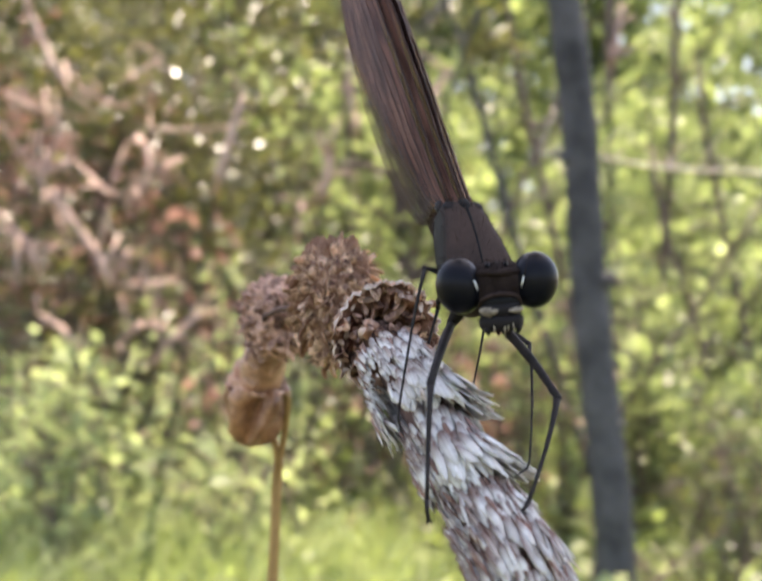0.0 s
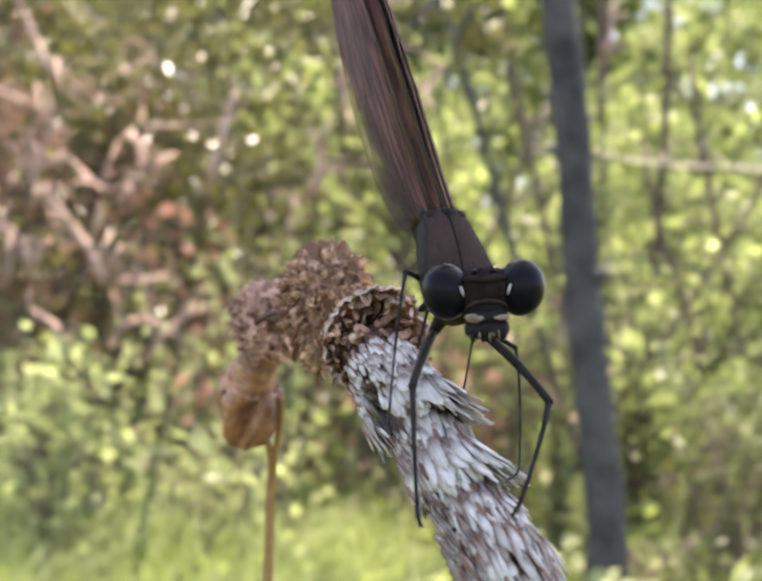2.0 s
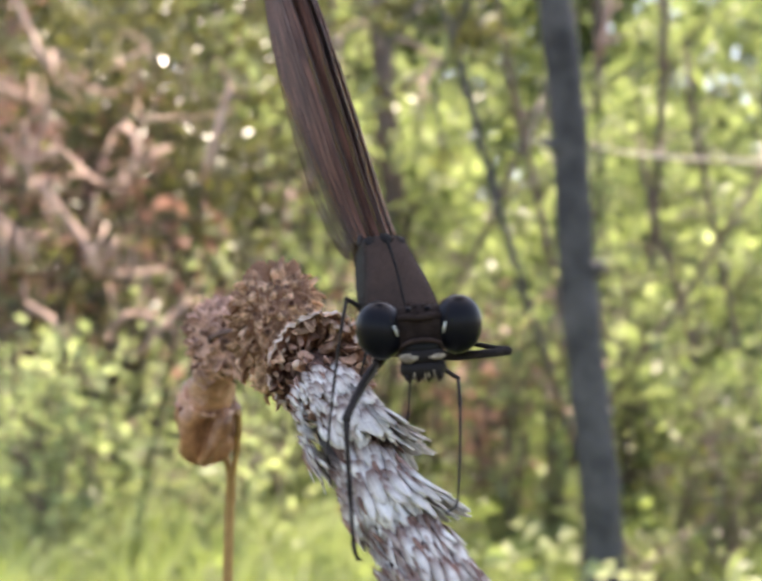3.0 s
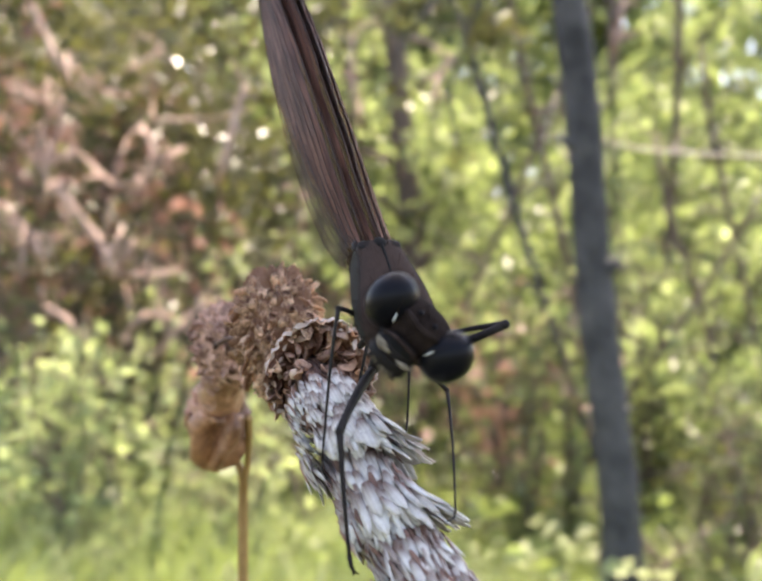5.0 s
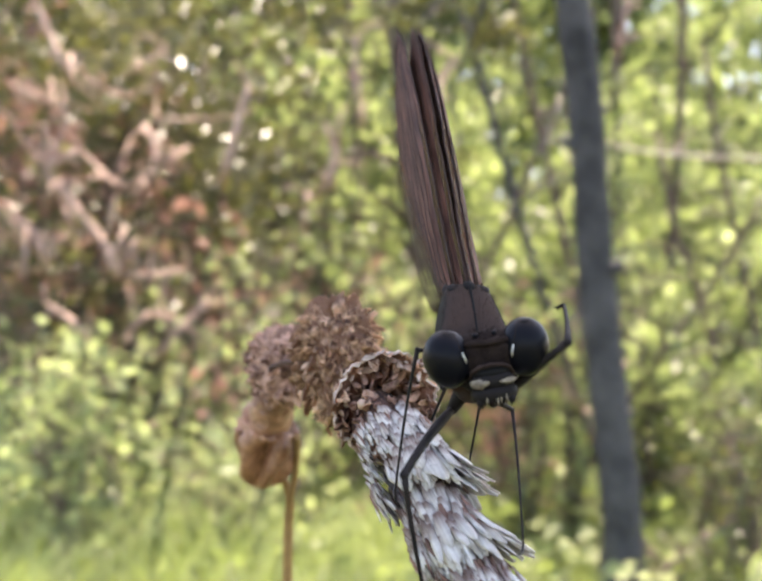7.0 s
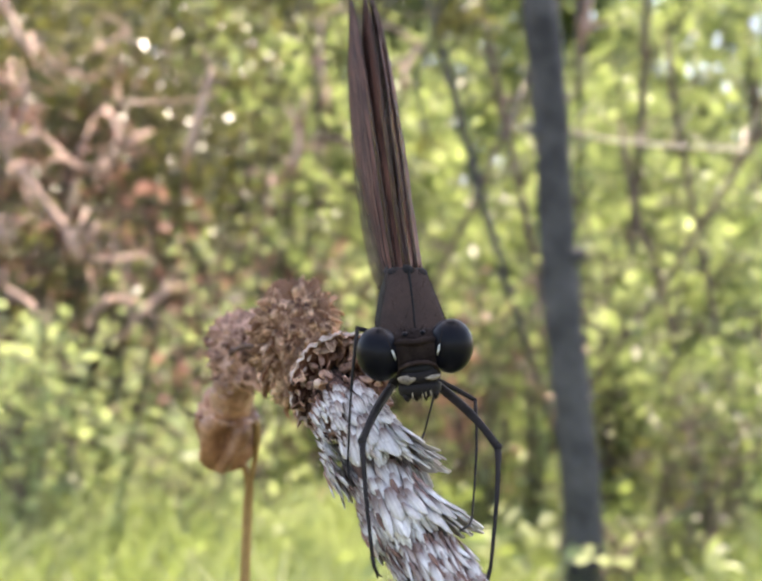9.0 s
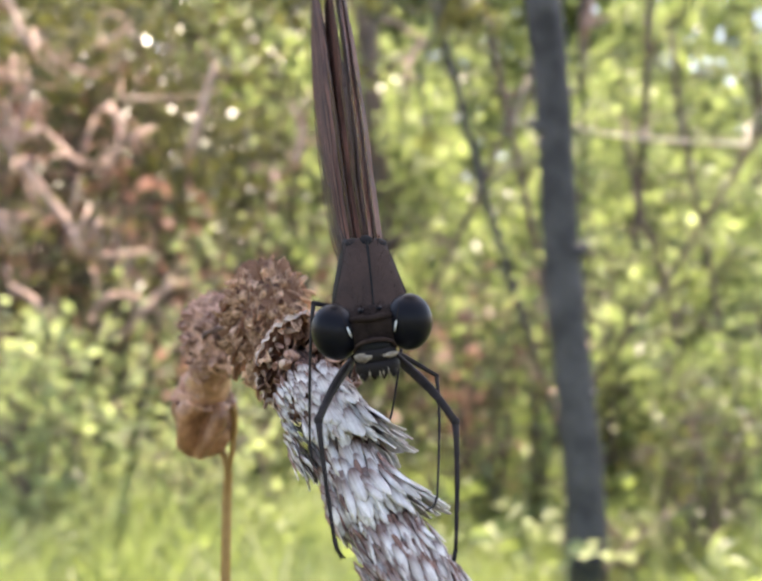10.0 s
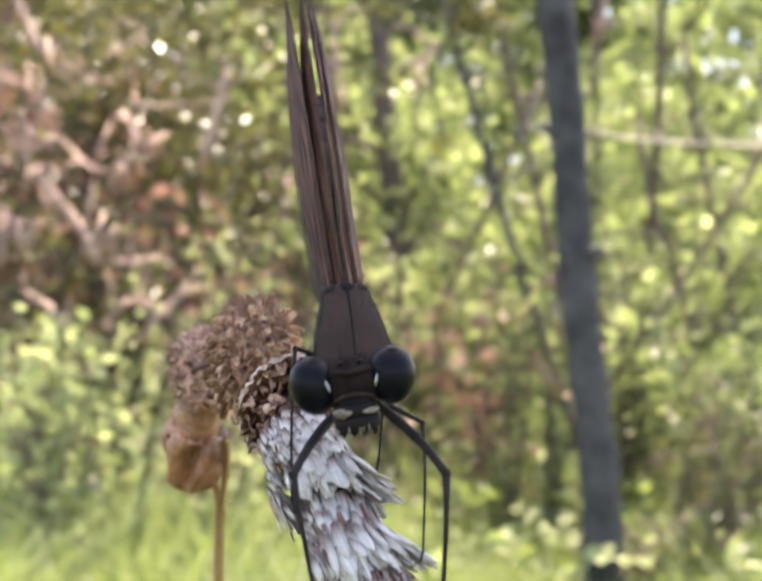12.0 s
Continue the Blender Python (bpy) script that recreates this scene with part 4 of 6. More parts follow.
    flare = [(5.3, 0.04), (6.5, 0.08), (7.05, 0.2), (7.15, 0.5), (7.4, 0.85), (7.45, 0.0), (8.2, 0.12), (8.3, 0.5), (8.55, 0.85), (8.6, 0.0), (9.2, 0.06), (12, 0.06)]
    mauve = [scale_mesh("bract", l, w, 0.16, u, MAT["bract_mauve"], 0.03, 0.03, 0.5) for l, w, u in ((1.4, 0.30, -0.06), (1.2, 0.36, -0.10), (1.6, 0.24, -0.02))]
    slim = [scale_mesh("bract", l, w, 0.16, u, MAT["bract"], 0.03, 0.02, 0.35) for l, w, u in ((1.6, 0.16, -0.03), (1.35, 0.20, -0.08), (1.75, 0.12, 0.0))]
    slim_mauve = [scale_mesh("bract", l, w, 0.16, u, MAT["bract_mauve"], 0.03, 0.02, 0.35) for l, w, u in ((1.5, 0.16, -0.03), (1.25, 0.20, -0.08), (1.6, 0.12, 0.0))]
    brown = [scale_mesh("bract", l, w, 0.2, u, MAT["bract_brown"], 0.03, 0.02, 0.4) for l, w, u in ((1.3, 0.26, -0.05), (1.1, 0.32, -0.1), (1.5, 0.18, 0.0))]
    loose, low, dull = bmesh.new(), bmesh.new(), bmesh.new()
    number = 0
    s = 5.95
    row = 0
    while s < 11.9:
        c, d = curve_at(SPINE, s)
        a = (Vector((1, 0, 0)) - d * d.x).normalized()
        b = d.cross(a)
        r = lerp_table(s, radius)
        count = int((42 if s < 8.58 else 48) * r / 1.6) + 2
        for k in range(count):
            ang = 2 * math.pi * (k + 0.5 * (row % 2)) / count + random.gauss(0, 0.2)
            n = a * math.cos(ang) + b * math.sin(ang)
            swell = 1 + 0.22 * max(0.0, -n.x) * (5.9 < s < 7.7)
            dent = swell - 0.2 * max(0.0, n.x) * (7.43 < s < 7.7 or 8.58 < s < 8.9)
            p = c + n * r * dent * random.uniform(0.80, 1.0) + d * random.uniform(-0.2, 0.2)
            # a torn gap, longer than wide, that shortens what hangs over it
            reach = 9.0
            for v in range(16):
                gap = p + d * v * 0.12 - HOLE
                if (gap - d * gap.dot(d) * 0.62).length < 0.66:
                    reach = v * 0.12
                    break
            if reach < 0.45:
                continue
            tilt = lerp_table(s, flare) * (0.6 + 0.5 * max(0.0, n.x)) * random.uniform(0.55, 1.05)
            tuft = noise.noise(Vector((s * 2.2, math.cos(ang) * 1.8, math.sin(ang) * 1.8)))
            stray = 0.07 if s < 6.9 else 0.10
            tilt *= 0.1 + 0.9 * (max(n.x, -0.2) + 0.2) / 1.2
            along = d + n * (tilt + 0.14 * tuft * (n.x > -0.4) - 0.12 * (n.x < -0.5)) + Vector((random.gauss(0, stray), random.gauss(0, stray), random.gauss(0, stray)))
            size = random.uniform(0.65, 1.1) * (1.0 + 0.12 * max(0.0, n.x) * (s < 8.5)) * (1.22 + 0.16 * max(0.0, n.x) if 7.1 < s < 7.42 or 8.25 < s < 8.57 else 1.0)
            size = min(size, reach / 1.4) * (0.7 if n.x < -0.55 else 1.0)
            m = placed(spike_place(p), along, n) @ Matrix.Diagonal((size, size, size, 1))
            thin = random.random() < (0.05 if 7.1 < s < 7.42 or 8.25 < s < 8.57 else 0.22 if s < 8.58 else 0.45)
            # more mauve and brown bracts just past each tuft paint the shadow under it
            mesh = random.choice((slim_mauve if thin else mauve) if random.random() < (0.45 if s > 8.58 else 0.6 if 7.43 < s < 7.75 else 0.3 if n.x < -0.8 and s > 6.8 else 0.35 if tuft > 0.25 else 0.05) else slim if thin else bracts)
            if random.random() < (0.4 if 7.43 < s < 7.7 or 8.58 < s < 8.85 else 0.2 if s > 8.85 or n.x < -0.75 else 0.06):
                mesh = random.choice(brown)
            if n.y < 0.05 and n.x > -0.8 and 6.1 < s < 9.4 and k % 2 and number < 300:
                piece("bract", mesh, m, spike)
                number += 1
            else:
                mass = dull if mesh in brown else low if mesh in mauve or mesh in slim_mauve else loose
                start = len(mass.verts)
                mass.from_mesh(mesh)
                mass.verts.ensure_lookup_table()
                for v in mass.verts[start:]:
                    v.co = m @ v.co
        s += 0.105
        row += 1
    for mass, mat in ((loose, "bract"), (low, "bract_mauve"), (dull, "bract_brown")):
        tagged(part("bract_mass", mass, MAT[mat], spike), kind="stuff")
    return spike


spike = dried_spike()


# ---- the damselfly ----
# its own space, in millimetres: x to its left side as it faces us, y towards its tail, z over its back
WING_BASE = Vector((0, 2.4, 1.6))
LEGS = {  # hip, femur, tibia, way the knee points, foot on the spike (millimetres from the lens)
    "front_left": ((-0.7, -1.5, -2.2), 4.94, 4.79, (-0.62, -0.41, 0.89), (-0.67, 40.86, -10.25)),
    "front_right": ((0.9, -1.9, -1.5), 4.9, 5.2, (1, -0.1, 0.15), (3.29, 40.9, -10.24)),
    "middle_left": ((-1.2, -0.6, -0.25), 1.7, 6.2, (-1, -0.6, 0.5), (-1.78, 43.28, -7.0)),
    "middle_right": ((1.0, -1.17, -1.99), 2.4, 6.53, (0.54, 2.41, 0.4), (3.46, 41.93, -8.81)),
    "hind_left": ((-0.9, 0.0, -2.1), 2.6, 4.2, (0.5, 1.0, 0.3), (-0.9, 48.9, -6.6)),
    "hind_right": ((0.9, 0.2, -1.9), 1.9, 3.2, (0.3, 1.0, 0.8), (1.76, 48.26, -6.15)),
}


def mm(points):
    return [Vector(p) * MM for p in points]


def wing_mesh(lead_x, tip_x, belly, sign, hind, length):
    """One folded wing: a pleated membrane that opens outwards below its leading edge, with long veins and cross veins. Its blade runs up the axis u from the base."""
    u = Vector((0, math.cos(radians(10)), math.sin(radians(10))))
    z0 = Vector((0, -math.sin(radians(10)), math.cos(radians(10))))
    base = WING_BASE + Vector((0, 0.1 if hind else -0.5, -0.25 if hind else 0.0))
    rows, cols = 44, 17
    wave = sign * 1.7 + lead_x * 3

    def spot(f, j):
        g = (j / (cols - 1)) ** 1.3
        lead = (0.35 + 0.75 * math.sin(math.pi * min(1, f * 1.15) ** 0.9 * 0.5)) * (1 - f ** 7)
        trail = 0.5 + (3.2 if hind else 2.9) * math.sin(math.pi * f ** 0.72) ** 0.55 * (1 - 0.3 * f) if 0 < f < 1 else 0.4
        chord = lead - (lead + trail) * g
        if f > 0.9:
            chord = lead * 0.2 + (chord - lead * 0.2) * max(0.05, 1 - ((f - 0.9) / 0.1) ** 1.6)
        x = lead_x * (1 - f) + tip_x * f + sign * belly * math.sin(math.pi * f ** 0.9)
        x += sign * 0.36 * min(1, g / 0.2) * (1 - f ** 5)
        x += sign * (0.3 if hind else 0.15) * max(0.0, g - 0.2) * math.sin(math.pi * min(1, f * 1.1))
        x += (1 if j % 2 else -1) * 0.075 * min(1, 0.4 + f * 4) * (1 - 0.7 * f)
        x += 0.022 * math.sin(f * 23 + wave) * math.sin(g * 9 + wave) + 0.012 * math.sin(f * 47 + 2 * wave + g * 5)
        return (base + u * (length * f) + z0 * chord + Vector((x, 0, 0))) * MM
    pts = [[spot(i / rows, j) for j in range(cols)] for i in range(rows + 1)]
    verts = [p for r in pts for p in r]
    n = len(verts)
    verts = verts + [p + Vector((0.018 * MM, 0, 0)) for p in verts]
    faces = []
    for i in range(rows):
        for j in range(cols - 1):
            q = (i * cols + j, i * cols + j + 1, (i + 1) * cols + j + 1, (i + 1) * cols + j)
            faces += [q, tuple(k + n for k in q[::-1])]
    edge = [i * cols for i in range(rows + 1)] + [rows * cols + j for j in range(1, cols)] + [i * cols + cols - 1 for i in range(rows - 1, -1, -1)] + list(range(cols - 2, 0, -1))
    for a, b in zip(edge, edge[1:] + edge[:1]):
        faces.append((a, b, b + n, a + n))
    veins = bmesh.new()
    for j in range(0, cols, 2):
        thick = 0.055 if j == 0 else (0.026 if j < 7 else 0.018)
        tube(veins, [pts[i][j] for i in range(0, rows + 1, 2)], [thick * MM * (1 - 0.5 * i / rows) for i in range(0, rows + 1, 2)], 5)
    for i in range(2, rows * 3):
        a = pts[i // 3][0]
        p = a + (pts[i // 3 + 1][0] - a) * (i % 3) / 3
        tube(veins, [p, p + (z0 * 0.2 + u * 0.25 + Vector((random.gauss(0, .1), 0, 0))) * MM], [0.018 * MM, 0.006 * MM], 3, cap=False)
    for i in range(1, rows - 1):
        for j in range(4 if i % 2 else 0, cols - 1):
            if (i + j) % 2 == 0 or j > 9:
                tube(veins, [pts[i][j], pts[i][j + 1] + (pts[i + 1][j + 1] - pts[i][j + 1]) * 0.3], [0.013 * MM, 0.010 * MM], 3, cap=False)
    # close slanting net in the lobe
    for i in range(1, rows // 2 - 3):
        for k in range(3):
            for j in range(7 + i // 5, cols - 1):
                p = pts[i][j] + (pts[i + 1][j] - pts[i][j]) * k / 3
                q = pts[i + 1][j + 1] + (pts[i + 2][j + 1] - pts[i + 1][j + 1]) * k / 3
                tube(veins, [p, q], [0.03 * MM, 0.026 * MM], 3, cap=False)
    # fine vein ends that comb out past the trailing edge
    for i in range(1, rows // 2):
        for k in range(3):
            p = pts[i][-1] + (pts[i + 1][-1] - pts[i][-1]) * k / 3
            back = (p - pts[i][-3]).normalized()
            tube(veins, [p, p + (back * 0.18 - u * 0.16) * MM], [0.012 * MM, 0.004 * MM], 3, cap=False)
    chart = [(i / rows, j / (cols - 1)) for i in range(rows + 1) for j in range(cols)]
    return (verts, faces), veins, chart * 2


THORAX = [  # along the body: y, top, half width of the roof, half width of the flanks, underside
    (-2.75, 0.05, 0.75, 0.90, -0.75), (-2.35, 0.50, 1.42, 1.45, -1.2), (-1.6, 0.92, 1.62, 1.66, -1.85), (-0.6, 1.38, 1.45, 1.64, -2.1), (0.5, 1.74, 1.20, 1.5, -2.0),
    (1.5, 1.95, 1.02, 1.28, -1.6), (2.05, 1.97, 0.97, 1.12, -1.35), (2.35, 1.72, 0.84, 1.02, -1.2), (2.8, 1.05, 0.74, 0.9, -1.05), (3.3, 0.55, 0.55, 0.7, -0.85)]


def thorax_point(f, g, out=0.0):
    """A point of the middle body: f from neck to tail, g round from the back (0) to the underside (1 or -1)."""
    s = f * (len(THORAX) - 1)
    p, q = curve_at([r[:3] for r in THORAX], s)[0], curve_at([(r[3], r[4], 0) for r in THORAX], s)[0]
    y, top, roof, flank, low = p.x, p.y, p.z, q.x, q.y
    tall = top - low
    half = [(0, 0, top), (roof * 0.5, 0, top - 0.07), (roof, 0, top - 0.36), (flank, 0, top - 0.4 - 0.25 * tall), (flank * 0.62, 0, low + 0.34 * tall), (flank * 0.3, 0, low + 0.08 * tall), (0, 0, low)]
    at_g = curve_at(half, abs(g) * 6)[0]
    centre = Vector((0, 0, (top + low) / 2))
    at_g += (at_g - centre).normalized() * out
    return Vector((math.copysign(at_g.x, g), y, at_g.z)) * MM


def thorax_patch(f0, f1, g0, g1, rows, cols, out):
    """A shell over part of the middle body."""
    bm = bmesh.new()
    grid = [[bm.verts.new(thorax_point(f0 + (f1 - f0) * i / rows, g0 + (g1 - g0) * j / cols, out)) for j in range(cols + 1)] for i in range(rows + 1)]
    for i in range(rows):
        for j in range(cols):
            bm.faces.new((grid[i][j], grid[i][j + 1], grid[i + 1][j + 1], grid[i + 1][j]))
    return bm


def damselfly():
    fly = new("damselfly")
    tagged(fly, "dark brown damselfly with folded smoky wings on the dried spike", "damselfly")
    # middle body: a roof of two brown panels that narrows towards the wings
    bm = bmesh.new()
    n, m = 30, 40
    rings = [[bm.verts.new(thorax_point(i / n, (k + 0.5) / (m / 2) - 1)) for k in range(m)] for i in range(n + 1)]
    for r0, r1 in zip(rings, rings[1:]):
        for k in range(m):
            bm.faces.new((r0[k], r0[(k + 1) % m], r1[(k + 1) % m], r1[k]))
    bm.faces.new(rings[0])
    bm.faces.new(rings[-1])
    thorax = part("thorax", bm, MAT["thorax"], fly, "brown thorax with a dark line along its back")
    bm = bmesh.new()
    tube(bm, [thorax_point(f, 0, 0.0) for f in (0.06, 0.16, 0.28, 0.4, 0.5, 0.58, 0.66, 0.72)], [v * MM for v in (0.04, 0.05, 0.055, 0.06, 0.07, 0.09, 0.11, 0.10)], 8, flat=0.8)
    part("dorsal_keel", bm, MAT["suture"], thorax)
    for side in (-1, 1):
        bm = bmesh.new()
        tube(bm, [thorax_point(f, side * 0.335, 0.0) for f in (0.1, 0.2, 0.3, 0.4, 0.5, 0.6, 0.68)], [v * MM for v in (0.03, 0.04, 0.04, 0.04, 0.035, 0.03, 0.03)], 6)
        part("suture", bm, MAT["flank"], thorax)
        bm = bmesh.new()
        tube(bm, [thorax_point(0.2 + 0.5 * f, side * (0.62 - 0.12 * f), 0.01) for f in (0, .2, .4, .6, .8, 1)], [0.05 * MM] * 6, 6)
        part("suture", bm, MAT["suture"], thorax)
        part("side_plate", thorax_patch(0.12, 0.72, side * 0.36, side * 0.78, 16, 10, 0.012), MAT["flank"], thorax, "grey-brown side plate")
        bm = bmesh.new()
        ball(bm, Vector((side * 0.52, 1.95, 1.75)) * MM, (0.46 * MM, 0.38 * MM, 0.17 * MM), None, 14, 9)
        ball(bm, Vector((side * 0.60, 2.6, 1.25)) * MM, (0.42 * MM, 0.6 * MM, 0.34 * MM), None, 14, 9)
        part("wing_hinge", bm, MAT["chitin"], thorax)
    bm = bmesh.new()
    ball(bm, Vector((0, 1.9, 1.9)) * MM, (0.30 * MM, 0.4 * MM, 0.22 * MM), None, 14, 9)
    part("crest", bm, MAT["suture"], thorax)
    hairs = bmesh.new()
    for k in range(650):
        f, g = random.uniform(0.02, 0.8), random.uniform(-0.75, 0.75)
        p, e = thorax_point(f, g, -0.01), thorax_point(f, g, 0.2)
        e = p + ((e - p).normalized() + Vector((random.gauss(0, .35), random.gauss(0, .35) + 0.3, random.gauss(0, .35)))).normalized() * random.uniform(0.14, 0.42) * MM
        tube(hairs, [p, e], [0.012 * MM, 0.004 * MM], 3, cap=False)
    tagged(part("fuzz", hairs, MAT["thorax"], thorax), kind="stuff")
    # neck and fore body
    bm = bmesh.new()
    ball(bm, Vector((0, -2.35, 0.15)) * MM, (1.1 * MM, 0.75 * MM, 0.8 * MM), None, 18, 12)
    tube(bm, mm([(0, -3.1, 0.55), (0, -2.5, 0.4), (0, -2.0, 0.2)]), [0.45 * MM, 0.55 * MM, 0.8 * MM], 10)
    part("prothorax", bm, MAT["chitin"], fly)
    # tail of ten rings under the wings
    y, z = 2.7, -0.25
    for k, long in enumerate((1.1, 2.2, 3.5, 3.7, 3.7, 3.5, 3.0, 2.0, 1.2, 0.8)):
        bm = bmesh.new()
        r = 0.75 if k < 2 else (0.55 if k < 7 else 0.68)
        tube(bm, mm([(0.045 * (v - 2.7), v, z) for v in (y - 0.05, y + 0.25, y + long * 0.5, y + long - 0.2, y + long)]), [v * r * MM for v in (0.85, 1, 0.96, 1.04, 0.9)], 12)
        part("tail_ring", bm, MAT["thorax" if k < 8 else "chitin"], fly)
        y += long
    # wings: place of the leading edge at the base and at the tip, and how far it bows out between
    for name, sign, lead_x, tip_x, belly, hind, length in (("fore_wing", -1, -0.04, 0.05, 0.08, False, 27.7), ("fore_wing", 1, 0.06, 0.38, 0.05, False, 27.4),
                                                           ("hind_wing", -1, -0.50, -0.85, 0.0, True, 27.2), ("hind_wing", 1, 0.48, 0.62, 0.10, True, 26.9)):
        blade, veins, chart = wing_mesh(lead_x, tip_x, belly, sign, hind, length)
        wing = part(name, blade, MAT["wing"], fly, "smoky brown translucent wing")
        layer = wing.data.uv_layers.new(name="chart")
        for loop in wing.data.loops:
            layer.data[loop.index].uv = chart[loop.vertex_index]
        tagged(part("vein_net", veins, MAT["vein"], wing), kind="stuff")
    return fly


def damselfly_head(fly):
    """Own space: x across the eyes, -y the face, z the crown; its origin between the eyes."""
    def block(p):
        p = p.copy()
        p.z = math.copysign(abs(p.z) ** 0.7, p.z)
        p.x = math.copysign(abs(p.x) ** 0.75, p.x)
        return p
    bm = bmesh.new()
    ball(bm, Vector((0, 0.15, -0.05)) * MM, (1.45 * MM, 0.95 * MM, 0.95 * MM), None, 26, 16, bend=block)
    head = part("head", bm, MAT["face"], fly, "dark hairy head between wide-set eyes")
    head.location = Vector((0, -3.0, 1.0)) * MM
    for side in (-1, 1):
        bm = bmesh.new()
        ball(bm, Vector((side * 1.56, 0.0, 0.0)) * MM, (1.0 * MM, 1.03 * MM, 1.2 * MM), Matrix.Rotation(radians(side * 8), 3, "Y"), 40, 26)
        part("eye", bm, MAT["eye"], head, "large glossy black compound eye")
        bm = bmesh.new()
        tube(bm, mm([(side * 0.90, -0.84, -0.16), (side * 0.94, -0.96, 0.06), (side * 1.02, -0.95, 0.32)]), [0.025 * MM, 0.05 * MM, 0.03 * MM], 8)
        part("antenna_base", bm, MAT["spot"], head, "pale antenna base")
        bm = bmesh.new()
        tube(bm, mm([(side * 1.02, -0.95, 0.32), (side * 1.14, -1.10, 0.75), (side * 1.25, -1.12, 1.15)]), [0.022 * MM, 0.014 * MM, 0.006 * MM], 6)
        part("antenna", bm, MAT["face"], head)
        # simple eye on the crown
        bm = bmesh.new()
        ball(bm, Vector((side * 0.38, -0.42, 0.82)) * MM, (0.12 * MM, 0.12 * MM, 0.10 * MM), None, 12, 8)
        part("ocellus", bm, MAT["eye"], head)
    # crown ridge between the eyes
    bm = bmesh.new()
    tube(bm, mm([(-0.85, -0.55, 0.5), (-0.4, -0.78, 0.56), (0, -0.82, 0.5), (0.4, -0.78, 0.56), (0.85, -0.55, 0.5)]), [0.12 * MM, 0.15 * MM, 0.13 * MM, 0.15 * MM, 0.12 * MM], 9, wobble=0.08)
    part("crown_ridge", bm, MAT["face"], head)
    # arched brow over a bulging shield
    bm = bmesh.new()
    tube(bm, mm([(-0.88, -0.72, -0.82), (-0.74, -0.94, -0.52), (-0.42, -1.10, -0.36), (0, -1.16, -0.31), (0.42, -1.10, -0.36), (0.74, -0.94, -0.52), (0.88, -0.72, -0.82)]),
         [v * MM for v in (0.06, 0.085, 0.095, 0.10, 0.095, 0.085, 0.06)], 8, wobble=0.06)
    part("brow", bm, MAT["brow"], head, "brown arched brow")
    bm = bmesh.new()
    ball(bm, Vector((0, -0.80, -0.64)) * MM, (0.72 * MM, 0.40 * MM, 0.30 * MM), None, 20, 12)
    part("shield", bm, MAT["suture"], head)
    # snout: pale band of two patches, upper lip, jaws
    bm = bmesh.new()
    ball(bm, Vector((0, -0.60, -1.0)) * MM, (0.90 * MM, 0.66 * MM, 0.44 * MM), None, 20, 12, bend=block)
    part("snout", bm, MAT["chitin"], head)
    # the +x patch is cut smaller to stand for shade and hair over it
    for side in (-1, 1):
        bm = bmesh.new()
        def lobe(p):
            return Vector((p.x, p.y + 0.5 * p.x * p.x, p.z * (1 - 0.35 * (p.x * side < 0)) + 0.35 * p.x * p.x))
        ball(bm, Vector((side * (0.46 if side < 0 else 0.52), -1.17, -1.02)) * MM, ((0.47 if side < 0 else 0.42) * MM, 0.14 * MM, (0.21 if side < 0 else 0.12) * MM), None, 18, 12, bend=lobe)
        part("pale_band", bm, MAT["pale"], head, "pale beige band over the mouth")
    bm = bmesh.new()
    ball(bm, Vector((0, -0.74, -1.52)) * MM, (0.94 * MM, 0.58 * MM, 0.42 * MM), None, 20, 12, bend=block)
    part("upper_lip", bm, MAT["chitin"], head)
    for x in (-0.62, -0.2, 0.22, 0.64):
        bm = bmesh.new()
        tube(bm, mm([(x, -1.0, -1.60), (x * 1.02, -1.14, -1.78), (x * 0.95, -0.98, -2.02)]), [0.12 * MM, 0.15 * MM, 0.05 * MM], 7)
        part("jaw", bm, MAT["chitin" if abs(x) > 0.4 else "face"], head)
    for x, low in ((-0.36, 1.9), (0.06, 2.02), (0.20, 1.9), (0.42, 1.95)):
        bm = bmesh.new()
        tube(bm, mm([(x, -1.26, -1.50), (x * 1.02, -1.30, -1.72), (x * 1.04, -1.16, -low)]), [0.02 * MM, 0.04 * MM, 0.015 * MM], 6)
        part("mouth_bristle", bm, MAT["pale"], head)
    # fuzz of short hairs over crown and snout
    hairs = bmesh.new()
    for k in range(420):
        a, b = random.uniform(0, 2 * math.pi), random.uniform(-1.2, 1.3)
        n = Vector((math.cos(a) * math.cos(b), -abs(math.sin(a) * math.cos(b)), math.sin(b)))
        p = Vector((n.x * 1.15, 0.1 + n.y * 0.98, n.z * 0.95 - 0.05)) if k % 3 else Vector((n.x * 0.8, -0.66 + n.y * 0.6, -1.3 + n.z * 0.6))
        e = p + (n + Vector((random.gauss(0, .3), random.gauss(0, .3), random.gauss(0, .3)))).normalized() * random.uniform(0.15, 0.34)
        tube(hairs, mm([p, e]), [0.013 * MM, 0.005 * MM], 3, cap=False)
    tagged(part("fuzz", hairs, MAT["face"], head), kind="stuff")
    return head


